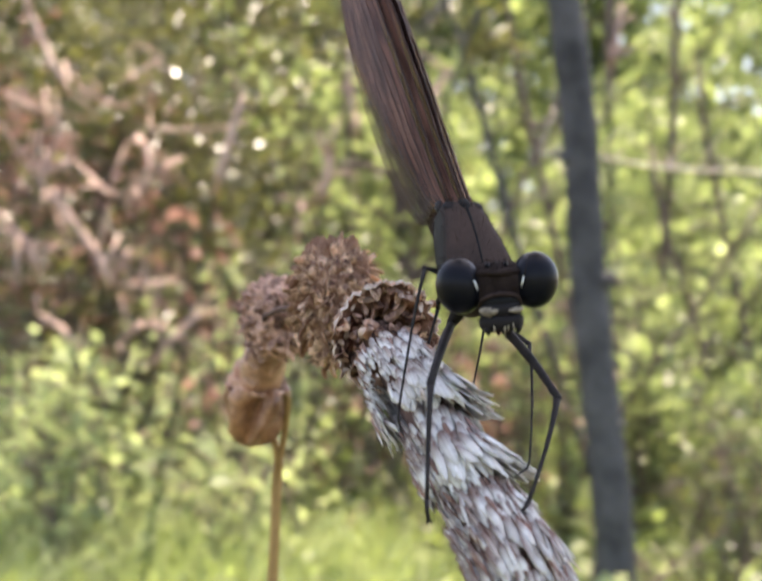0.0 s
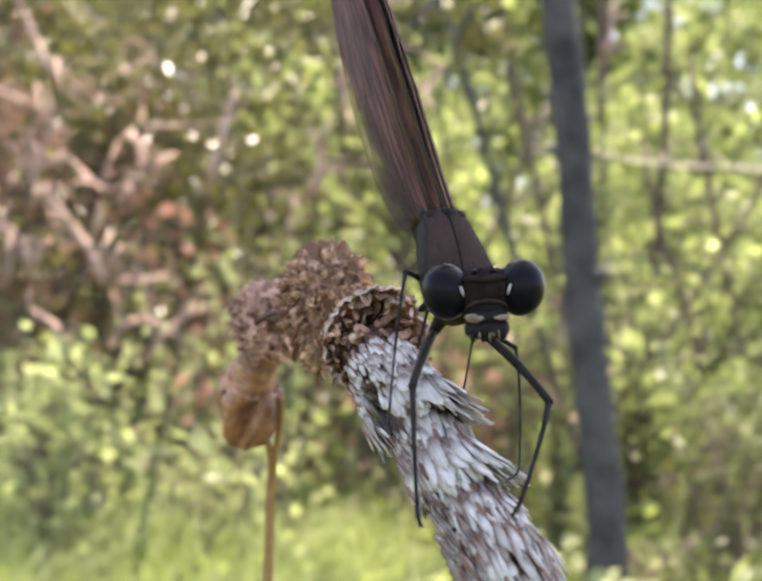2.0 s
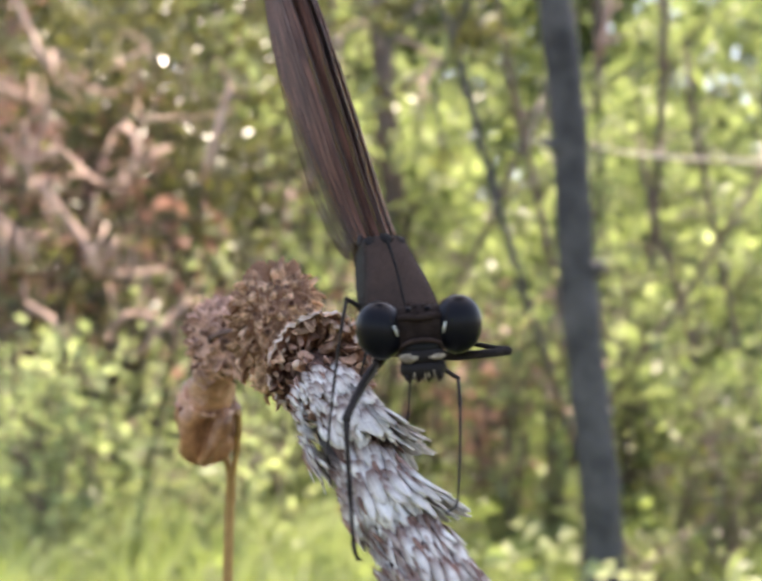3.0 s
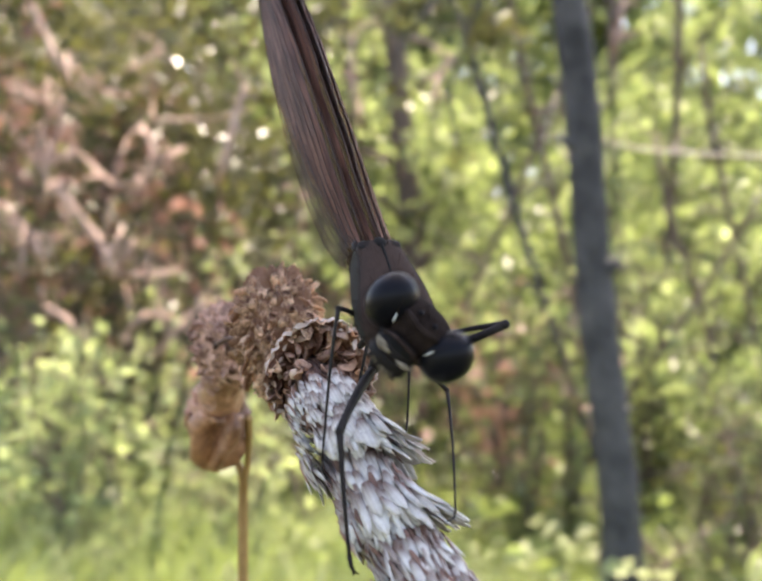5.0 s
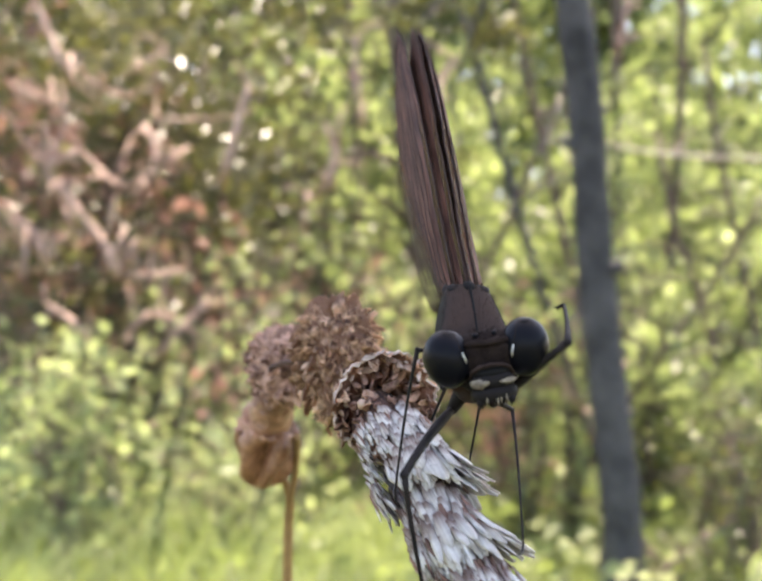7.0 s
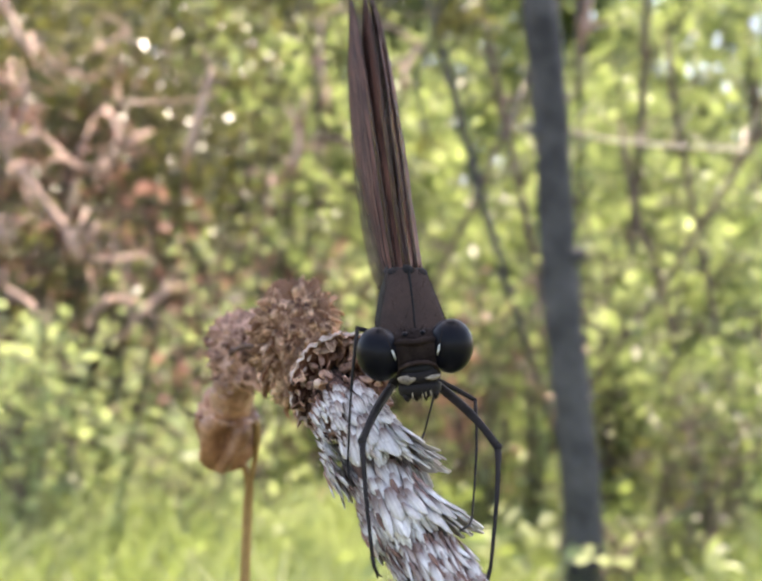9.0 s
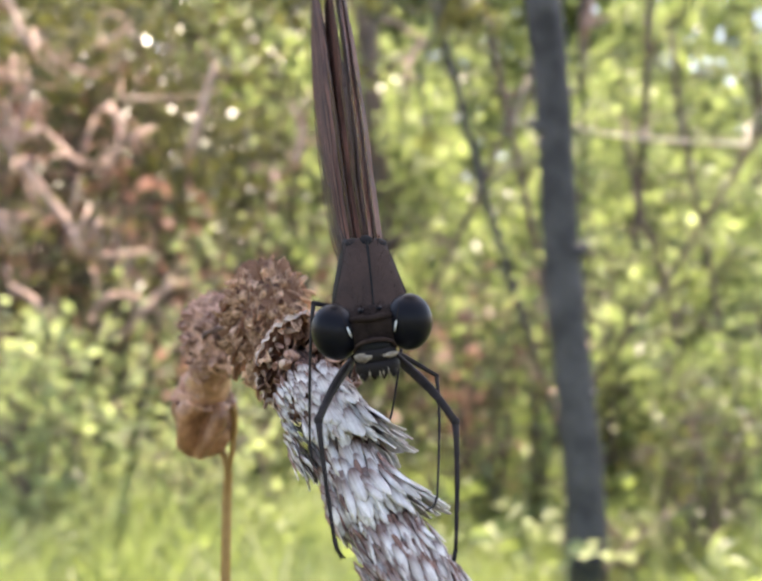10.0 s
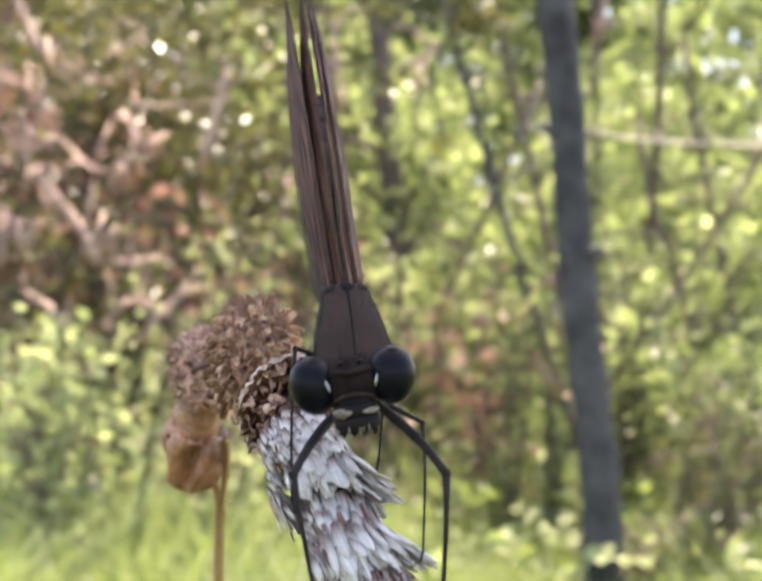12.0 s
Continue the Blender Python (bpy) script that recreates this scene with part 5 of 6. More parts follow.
def damselfly_leg(fly, hip, femur_long, tibia_long, thick):
    """A thigh whose shin hangs from its knee; each limb runs down -z from its joint."""
    bm = bmesh.new()
    n = 7
    tube(bm, mm([(-0.035 * femur_long * math.sin(math.pi * (i / n) ** 1.3), 0.02 * math.sin(i), -femur_long * i / n) for i in range(n + 1)]),
         [thick * v * MM for v in (0.75, 1.0, 1.05, 1.0, 0.95, 0.85, 0.8, 0.85)], 9)
    ball(bm, (0, 0, 0), (thick * 1.2 * MM,) * 3, None, 10, 7)
    femur = part("thigh", bm, MAT["leg"], fly)
    root = bmesh.new()
    x, y, z = hip
    tube(root, mm([(x * 0.25, y * 0.75 + 0.2, z * 0.45), (x * 0.6, y * 0.9, z * 0.75), hip]), [thick * 2.2 * MM, thick * 1.7 * MM, thick * 1.15 * MM], 10)
    part("leg_root", root, MAT["chitin"], fly)
    femur.location = Vector(hip) * MM
    bm = bmesh.new()
    tube(bm, mm([(-0.018 * tibia_long * math.sin(math.pi * (i / 8) ** 0.8), 0, -tibia_long * i / 8) for i in range(9)]), [thick * v * MM for v in (0.8, 0.62, 0.55, 0.5, 0.47, 0.44, 0.42, 0.4, 0.4)], 8)
    ball(bm, (0, 0, 0), (thick * 0.95 * MM,) * 3, None, 10, 7)
    # foot of three joints and two claws, bent outwards
    t = tibia_long
    tube(bm, mm([(0, 0, -t * 0.985), (0.10, 0, -t - 0.35), (0.36, 0, -t - 0.62), (0.52, 0.1, -t - 0.78)]), [thick * v * MM for v in (0.5, 0.42, 0.36, 0.15)], 7)
    tube(bm, mm([(0.36, 0, -t - 0.62), (0.52, -0.12, -t - 0.76)]), [thick * 0.3 * MM, thick * 0.12 * MM], 5)
    shin = part("shin", bm, MAT["leg"], femur)
    shin.location = Vector((0, 0, -femur_long)) * MM
    return femur, shin


fly = damselfly()
head = damselfly_head(fly)
limbs = {name: damselfly_leg(fly, hip, femur, tibia, 0.21 if name.startswith("front") else 0.125) for name, (hip, femur, tibia, _, _) in LEGS.items()}


def bend_leg(hip, foot, way, femur, tibia):
    """The poses of a thigh, in the animal's space, and of its shin, in the thigh's, that set the foot down."""
    hip, foot, way = Vector(hip), Vector(foot), Vector(way)
    d = foot - hip
    far = min(max(d.length, abs(femur - tibia) + 0.05), (femur + tibia) * 0.997)
    d.normalize()
    a = (femur ** 2 - tibia ** 2 + far ** 2) / (2 * far)
    h = math.sqrt(max(0.0, femur ** 2 - a * a))
    side = (way - d * way.dot(d)).normalized()
    knee = hip + d * a + side * h
    hinge = d.cross(side)

    def limb(start, end):
        z = (start - end).normalized()
        m = Matrix((hinge.cross(z), hinge, z)).transposed().to_4x4()
        m.translation = start * MM
        return m
    thigh = limb(hip, knee)
    shin = limb(knee, hip + d * far)
    return thigh, thigh.inverted() @ shin


def motions():
    sway = [  # the spike in the wind: seconds, place of the stalk's foot in metres, turn in degrees
        (0, -0.02009, 0.08325, -0.00196, 0.27, 0.85, 0.52),
        (0.1, -0.01941, 0.08345, -0.00250, 0.27, 0.79, 0.50),
        (0.2, -0.01917, 0.08351, -0.00255, 0.28, 0.73, 0.48),
        (0.3, -0.01884, 0.08371, -0.00246, 0.29, 0.66, 0.46),
        (0.4, -0.01865, 0.08331, -0.00222, 0.26, 0.63, 0.47),
        (0.5, -0.01820, 0.08306, -0.00224, 0.23, 0.60, 0.49),
        (0.6, -0.01909, 0.08249, -0.00265, 0.18, 0.69, 0.46),
        (0.7, -0.01940, 0.08192, -0.00348, 0.13, 0.79, 0.44),
        (0.8, -0.02023, 0.08148, -0.00369, 0.08, 0.88, 0.42),
        (0.9, -0.02078, 0.08091, -0.00376, 0.03, 0.98, 0.39),
        (1, -0.02185, 0.08034, -0.00366, -0.02, 1.07, 0.37),
        (1.1, -0.02184, 0.08056, -0.00365, 0.00, 0.99, 0.39),
        (1.2, -0.02129, 0.08091, -0.00373, 0.02, 0.90, 0.41),
        (1.3, -0.02134, 0.08113, -0.00378, 0.04, 0.81, 0.43),
        (1.4, -0.02030, 0.08135, -0.00388, 0.07, 0.73, 0.45),
        (1.5, -0.01866, 0.08157, -0.00373, 0.09, 0.64, 0.47),
        (1.6, -0.01764, 0.08191, -0.00366, 0.12, 0.59, 0.45),
        (1.7, -0.01643, 0.08225, -0.00340, 0.15, 0.54, 0.42),
        (1.8, -0.01555, 0.08246, -0.00340, 0.18, 0.49, 0.40),
        (1.9, -0.01468, 0.08280, -0.00290, 0.21, 0.45, 0.37),
        (2, -0.01420, 0.08314, -0.00257, 0.24, 0.40, 0.34),
        (2.1, -0.01459, 0.08363, -0.00297, 0.28, 0.37, 0.40),
        (2.2, -0.01473, 0.08425, -0.00315, 0.33, 0.35, 0.46),
        (2.3, -0.01495, 0.08474, -0.00317, 0.38, 0.32, 0.52),
        (2.4, -0.01481, 0.08522, -0.00362, 0.42, 0.29, 0.58),
        (2.5, -0.01437, 0.08571, -0.00327, 0.47, 0.27, 0.64),
        (2.6, -0.01384, 0.08490, -0.00334, 0.41, 0.24, 0.72),
        (2.7, -0.01337, 0.08410, -0.00320, 0.35, 0.21, 0.79),
        (2.8, -0.01306, 0.08330, -0.00344, 0.29, 0.19, 0.87),
        (2.9, -0.01338, 0.08249, -0.00385, 0.23, 0.16, 0.94),
        (3, -0.01349, 0.08168, -0.00424, 0.18, 0.13, 1.02),
        (3.1, -0.01386, 0.08205, -0.00401, 0.20, 0.08, 0.98),
        (3.2, -0.01321, 0.08229, -0.00460, 0.23, 0.03, 0.95),
        (4.8, -0.00276, 0.08698, -0.00430, 0.62, -0.79, 0.44),
        (4.9, -0.00134, 0.08733, -0.00433, 0.64, -0.84, 0.40),
        (5, -0.00064, 0.08756, -0.00435, 0.67, -0.89, 0.37),
        (5.1, -0.00021, 0.08821, -0.00432, 0.72, -0.95, 0.38),
        (5.2, -0.00019, 0.08886, -0.00489, 0.77, -1.01, 0.39),
        (5.3, -0.00073, 0.08951, -0.00589, 0.81, -1.06, 0.39),
        (5.4, -0.00055, 0.09017, -0.00613, 0.86, -1.12, 0.40),
        (5.5, 0.00073, 0.09083, -0.00551, 0.91, -1.18, 0.40),
        (5.6, -0.00067, 0.08975, -0.00547, 0.82, -1.03, 0.33),
        (5.7, -0.00109, 0.08880, -0.00490, 0.73, -0.88, 0.26),
        (5.8, -0.00213, 0.08788, -0.00470, 0.64, -0.74, 0.19),
        (5.9, -0.00319, 0.08681, -0.00534, 0.54, -0.59, 0.12),
        (6, -0.00506, 0.08589, -0.00602, 0.45, -0.44, 0.05),
        (6.1, -0.00465, 0.08662, -0.00637, 0.51, -0.50, -0.03),
        (6.2, -0.00461, 0.08737, -0.00636, 0.57, -0.57, -0.12),
        (6.3, -0.00541, 0.08811, -0.00586, 0.62, -0.63, -0.20),
        (6.4, -0.00477, 0.08871, -0.00623, 0.68, -0.70, -0.28),
        (6.5, -0.00414, 0.08945, -0.00560, 0.74, -0.76, -0.37),
        (6.6, -0.00556, 0.08887, -0.00606, 0.67, -0.61, -0.34),
        (6.7, -0.00575, 0.08816, -0.00579, 0.60, -0.47, -0.32),
        (6.8, -0.00647, 0.08745, -0.00593, 0.53, -0.32, -0.29),
        (6.9, -0.00711, 0.08687, -0.00595, 0.46, -0.17, -0.27),
        (7, -0.00866, 0.08615, -0.00610, 0.40, -0.02, -0.24),
        (7.1, -0.00980, 0.08569, -0.00585, 0.36, 0.01, -0.26),
        (7.2, -0.01061, 0.08522, -0.00578, 0.32, 0.03, -0.27),
        (8.8, -0.01562, 0.07769, -0.00569, -0.31, 0.48, -0.54),
        (8.9, -0.01594, 0.07723, -0.00590, -0.35, 0.51, -0.56),
        (9, -0.01625, 0.07677, -0.00619, -0.38, 0.54, -0.57),
        (9.1, -0.01569, 0.07748, -0.00612, -0.32, 0.46, -0.53),
        (9.2, -0.01472, 0.07818, -0.00586, -0.26, 0.38, -0.50),
        (9.3, -0.01369, 0.07890, -0.00518, -0.20, 0.30, -0.46),
        (9.4, -0.01253, 0.07973, -0.00522, -0.14, 0.22, -0.42),
        (9.5, -0.01139, 0.08045, -0.00535, -0.07, 0.15, -0.38),
        (9.6, -0.01041, 0.08051, -0.00536, -0.06, 0.08, -0.37),
        (9.8, -0.00961, 0.08063, -0.00582, -0.02, -0.06, -0.36),
        (10, -0.00839, 0.08076, -0.00528, 0.02, -0.20, -0.35),
        (10.2, -0.00947, 0.08069, -0.00502, 0.02, -0.11, -0.33),
        (10.4, -0.01044, 0.08061, -0.00567, 0.03, -0.01, -0.31),
        (10.5, -0.01097, 0.08051, -0.00616, 0.03, 0.03, -0.30),
        (10.6, -0.01103, 0.07993, -0.00609, -0.00, 0.01, -0.29),
        (10.8, -0.01011, 0.07879, -0.00583, -0.07, -0.05, -0.26),
        (11, -0.01040, 0.07765, -0.00595, -0.14, -0.10, -0.24),
        (11.2, -0.01159, 0.07698, -0.00647, -0.18, -0.07, -0.22),
        (11.4, -0.01175, 0.07632, -0.00599, -0.22, -0.05, -0.20),
        (11.5, -0.01147, 0.07606, -0.00653, -0.24, -0.03, -0.19),
        (11.7, -0.01183, 0.07594, -0.00663, -0.24, -0.02, -0.09),
        (11.9, -0.01216, 0.07583, -0.00667, -0.25, -0.01, -0.00),
        (12, -0.01253, 0.07577, -0.00710, -0.25, -0.00, 0.04),
    ]
    perch = [  # the damselfly
        (0, 0.00348, 0.04677, 0.75187, 37.00, -0.41, 17.86),
        (0.1, 0.00331, 0.04691, 0.75133, 37.00, -0.63, 18.04),
        (0.2, 0.00270, 0.04705, 0.75127, 37.00, -0.84, 18.22),
        (0.3, 0.00217, 0.04719, 0.75136, 37.01, -1.06, 18.40),
        (0.4, 0.00192, 0.04734, 0.75169, 37.01, -1.27, 18.58),
        (0.5, 0.00177, 0.04748, 0.75176, 37.02, -1.48, 18.76),
        (0.6, 0.00218, 0.04720, 0.75129, 37.01, -1.19, 18.50),
        (0.7, 0.00315, 0.04691, 0.75040, 37.00, -0.89, 18.25),
        (0.8, 0.00373, 0.04663, 0.75013, 37.00, -0.59, 18.00),
        (0.9, 0.00447, 0.04636, 0.74999, 37.00, -0.29, 17.75),
        (1, 0.00469, 0.04608, 0.75003, 37.00, 0.01, 17.51),
        (1.1, 0.00363, 0.04613, 0.75005, 36.99, -0.11, 17.61),
        (1.2, 0.00301, 0.04619, 0.74997, 36.99, -0.23, 17.71),
        (1.3, 0.00176, 0.04625, 0.74994, 36.99, -0.35, 17.81),
        (1.4, 0.00161, 0.04631, 0.74984, 37.00, -0.47, 17.91),
        (1.5, 0.00206, 0.04636, 0.75000, 37.00, -0.59, 18.02),
        (1.6, 0.00246, 0.04641, 0.75010, 37.00, -0.54, 17.71),
        (1.7, 0.00291, 0.04646, 0.75040, 36.99, -0.49, 17.41),
        (1.8, 0.00303, 0.04650, 0.75043, 36.99, -0.43, 17.10),
        (1.9, 0.00327, 0.04655, 0.75097, 36.99, -0.38, 16.80),
        (2, 0.00299, 0.04660, 0.75131, 37.00, -0.33, 16.49),
        (2.1, 0.00241, 0.04643, 0.75092, 37.00, -0.70, 16.80),
        (2.2, 0.00205, 0.04626, 0.75073, 37.01, -1.08, 17.12),
        (2.3, 0.00151, 0.04610, 0.75070, 37.02, -1.45, 17.43),
        (2.4, 0.00144, 0.04593, 0.75025, 37.03, -1.82, 17.74),
        (2.5, 0.00169, 0.04576, 0.75060, 37.05, -2.19, 18.05),
        (2.6, 0.00182, 0.04566, 0.75055, 37.05, -2.36, 17.93),
        (2.7, 0.00189, 0.04555, 0.75070, 37.06, -2.53, 17.81),
        (2.8, 0.00179, 0.04545, 0.75047, 37.07, -2.70, 17.69),
        (2.9, 0.00106, 0.04534, 0.75008, 37.08, -2.86, 17.56),
        (3, 0.00055, 0.04524, 0.74970, 37.09, -3.03, 17.44),
        (3.1, -0.00044, 0.04520, 0.74994, 36.90, -3.00, 17.44),
        (3.2, -0.00055, 0.04515, 0.74933, 36.70, -2.96, 17.44),
        (4.8, -0.00119, 0.04449, 0.74957, 33.60, -2.37, 17.45),
        (4.9, -0.00040, 0.04445, 0.74953, 33.40, -2.33, 17.45),
        (5, -0.00033, 0.04441, 0.74950, 33.20, -2.29, 17.45),
        (5.1, -0.00069, 0.04457, 0.74951, 32.70, -1.99, 16.45),
        (5.2, -0.00134, 0.04472, 0.74892, 32.20, -1.69, 15.44),
        (5.3, -0.00266, 0.04488, 0.74789, 31.53, -1.39, 14.44),
        (5.4, -0.00316, 0.04503, 0.74762, 30.87, -1.08, 13.44),
        (5.5, -0.00266, 0.04518, 0.74821, 30.20, -0.77, 12.43),
        (5.6, -0.00198, 0.04499, 0.74833, 29.87, -0.49, 11.03),
        (5.7, -0.00043, 0.04480, 0.74899, 29.53, -0.21, 9.62),
        (5.8, 0.00063, 0.04461, 0.74926, 29.20, 0.08, 8.22),
        (5.9, 0.00153, 0.04442, 0.74870, 28.95, 0.37, 6.81),
        (6, 0.00165, 0.04424, 0.74808, 28.70, 0.67, 5.41),
        (6.1, 0.00112, 0.04453, 0.74770, 28.53, 0.33, 5.28),
        (6.2, 0.00023, 0.04483, 0.74766, 28.37, -0.01, 5.16),
        (6.3, -0.00151, 0.04513, 0.74813, 28.20, -0.35, 5.03),
        (6.4, -0.00194, 0.04543, 0.74772, 28.15, -0.69, 4.92),
        (6.5, -0.00225, 0.04573, 0.74832, 28.10, -1.03, 4.80),
        (6.6, -0.00164, 0.04558, 0.74784, 28.10, -0.31, 5.37),
        (6.7, 0.00008, 0.04542, 0.74810, 28.10, 0.41, 5.94),
        (6.8, 0.00140, 0.04527, 0.74794, 28.23, 1.12, 6.53),
        (6.9, 0.00279, 0.04512, 0.74789, 28.37, 1.82, 7.13),
        (7, 0.00315, 0.04497, 0.74771, 28.50, 2.53, 7.75),
        (7.1, 0.00237, 0.04514, 0.74797, 28.55, 2.44, 7.69),
        (7.2, 0.00193, 0.04531, 0.74805, 28.60, 2.35, 7.63),
        (8.8, 0.00228, 0.04798, 0.74830, 32.81, 0.92, 6.65),
        (8.9, 0.00234, 0.04815, 0.74809, 32.91, 0.82, 6.59),
        (9, 0.00226, 0.04832, 0.74781, 33.00, 0.73, 6.53),
        (9.1, 0.00175, 0.04806, 0.74791, 33.00, 0.59, 6.68),
        (9.2, 0.00165, 0.04781, 0.74819, 33.00, 0.45, 6.83),
        (9.3, 0.00174, 0.04755, 0.74889, 33.00, 0.31, 6.98),
        (9.4, 0.00184, 0.04730, 0.74888, 33.00, 0.17, 7.13),
        (9.5, 0.00192, 0.04704, 0.74876, 33.00, 0.03, 7.28),
        (9.6, 0.00193, 0.04698, 0.74878, 33.00, -0.12, 7.14),
        (9.8, 0.00092, 0.04686, 0.74834, 33.00, -0.41, 6.87),
        (10, 0.00022, 0.04675, 0.74891, 33.00, -0.70, 6.60),
        (10.2, 0.00053, 0.04647, 0.74910, 33.02, -1.24, 6.59),
        (10.4, 0.00083, 0.04620, 0.74838, 33.03, -1.79, 6.58),
        (10.5, 0.00091, 0.04606, 0.74786, 33.03, -2.06, 6.58),
        (10.6, 0.00048, 0.04596, 0.74793, 33.03, -2.06, 6.58),
        (10.8, 0.00065, 0.04576, 0.74819, 33.03, -2.07, 6.58),
        (11, -0.00039, 0.04557, 0.74807, 33.03, -2.06, 6.58),
        (11.2, -0.00120, 0.04532, 0.74760, 32.64, -2.15, 6.74),
        (11.4, -0.00098, 0.04508, 0.74812, 32.24, -2.24, 6.90),
        (11.5, -0.00058, 0.04496, 0.74761, 32.04, -2.29, 6.99),
        (11.7, -0.00079, 0.04488, 0.74753, 32.05, -2.41, 7.12),
        (11.9, -0.00083, 0.04481, 0.74750, 32.05, -2.53, 7.25),
        (12, -0.00113, 0.04477, 0.74708, 32.05, -2.59, 7.31),
    ]
    nod = [  # its head, in its own space
        (0, -0.00001, -0.00317, 0.0012, -28.4, -14.4, -11.6),
        (0.1, -0.00002, -0.00318, 0.00119, -28.4, -14.3, -11.9),
        (0.2, -0.00004, -0.00319, 0.00119, -28.4, -14.1, -12.3),
        (0.3, -0.00005, -0.0032, 0.00118, -28.4, -14, -12.6),
        (0.4, -0.00007, -0.00321, 0.00118, -28.4, -13.9, -12.9),
        (0.5, -0.00008, -0.00322, 0.00118, -28.4, -13.8, -13.2),
        (0.6, -0.0001, -0.00319, 0.00119, -28.4, -13.9, -12.8),
        (0.7, -0.00012, -0.00315, 0.0012, -28.4, -14.1, -12.4),
        (0.8, -0.00014, -0.00312, 0.00121, -28.4, -14.2, -11.9),
        (0.9, -0.00017, -0.00309, 0.00122, -28.4, -14.4, -11.5),
        (1, -0.00019, -0.00305, 0.00123, -28.4, -14.5, -11.1),
        (1.1, -0.0002, -0.00305, 0.00124, -28.3, -14.2, -11.5),
        (1.2, -0.00022, -0.00305, 0.00124, -28.3, -13.9, -11.8),
        (1.3, -0.00023, -0.00304, 0.00125, -28.2, -13.6, -12.2),
        (1.4, -0.00025, -0.00304, 0.00126, -28.2, -13.3, -12.5),
        (1.5, -0.00026, -0.00303, 0.00126, -28.2, -13, -12.9),
        (1.6, -0.00015, -0.00305, 0.00127, -28.2, -12.9, -12.6),
        (1.7, -0.00004, -0.00308, 0.00128, -28.2, -12.7, -12.3),
        (1.8, 0.00006, -0.0031, 0.00129, -28.2, -12.6, -12),
        (1.9, 0.00017, -0.00313, 0.0013, -28.3, -12.4, -11.8),
        (2, 0.00028, -0.00315, 0.00132, -28.3, -12.3, -11.5),
        (2.1, 0.00015, -0.00315, 0.00127, -28.3, -12.2, -12),
        (2.2, 0.00002, -0.00315, 0.00123, -28.3, -12, -12.4),
        (2.3, -0.00011, -0.00315, 0.00119, -28.5, -12.5, -12.5),
        (2.4, -0.00024, -0.00315, 0.00115, -28.5, -12.4, -12.9),
        (2.5, -0.00037, -0.00315, 0.00111, -28.5, -11.7, -13.9),
        (2.6, -0.00029, -0.00318, 0.00112, -30, -18.5, -8.4),
        (2.7, -0.0002, -0.0032, 0.00113, -27.8, -1.4, -21.1),
        (2.8, -0.00012, -0.00323, 0.00114, -30.2, -18.8, -7.7),
        (2.9, -0.00004, -0.00326, 0.00115, -28.4, -8.3, -15.8),
        (3, 0.00004, -0.00329, 0.00116, -28.9, -12, -12.8),
        (3.1, 0.00006, -0.00329, 0.00115, -29.1, -13.7, -11.5),
        (3.2, 0.00007, -0.00329, 0.00115, -28.1, -6.5, -17),
        (4.8, 0.00027, -0.00329, 0.00105, -50.2, 48.7, -71.7),
        (4.9, 0.00028, -0.00329, 0.00104, -26.1, -4, -18.5),
        (5, 0.00029, -0.00329, 0.00103, -32.2, 30.2, -44.2),
        (5.1, 0.00025, -0.00325, 0.00097, -78.7, 56.3, -105.8),
        (5.2, 0.00021, -0.00322, 0.0009, -48.6, 48.9, -67.3),
        (5.3, 0.00017, -0.00318, 0.00083, -83.3, 57, -108.8),
        (5.4, 0.00013, -0.00315, 0.00076, -63.1, 55.2, -83.4),
        (5.5, 0.00008, -0.00311, 0.00069, -50.1, 51, -66.1),
        (5.6, 0.00006, -0.00301, 0.00073, -74.9, 57.9, -94.6),
        (5.7, 0.00003, -0.00292, 0.00078, -38.2, 43.9, -47.1),
        (5.8, 0, -0.00282, 0.00083, -25.3, -21.3, 3.9),
        (5.9, -0.00003, -0.00272, 0.00087, -25.6, 24.4, -23.3),
        (6, -0.00006, -0.00262, 0.00092, -31.4, 38.5, -33.3),
        (6.1, -0.00004, -0.00261, 0.00087, -70.9, 60.4, -83.3),
        (6.2, -0.00003, -0.00259, 0.00081, -59.7, 59.2, -70.3),
        (6.3, -0.00001, -0.00257, 0.00076, -92.8, 61.9, -107.9),
        (6.4, 0, -0.00255, 0.0007, -92.2, 62.8, -106.9),
        (6.5, 0.00002, -0.00254, 0.00065, -62.5, 62.3, -73.6),
        (6.6, 0.00003, -0.00253, 0.00077, -59, 60.5, -70.1),
        (6.7, 0.00005, -0.00253, 0.00089, -90.3, 61.8, -106.2),
        (6.8, 0.00006, -0.00252, 0.00101, -50.4, 55.6, -60.7),
        (6.9, 0.00008, -0.00252, 0.00114, -22.5, -13.8, -0.2),
        (7, 0.00009, -0.00251, 0.00126, -23.4, -13.8, -0.7),
        (7.1, 0.00008, -0.00253, 0.00124, -22.9, -8.6, -3.8),
        (7.2, 0.00007, -0.00255, 0.00122, -22.7, -3.4, -6.9),
        (8.8, -0.00014, -0.00284, 0.00087, -25, -10.2, -1.3),
        (8.9, -0.00016, -0.00285, 0.00085, -25.1, -10.1, -1.3),
        (9, -0.00017, -0.00287, 0.00083, -25.2, -9.9, -1.4),
        (9.1, -0.00016, -0.00289, 0.00081, -25.3, -10.1, -1.4),
        (9.2, -0.00014, -0.00291, 0.00079, -25.3, -10.3, -1.4),
        (9.3, -0.00012, -0.00293, 0.00077, -25.3, -10.5, -1.4),
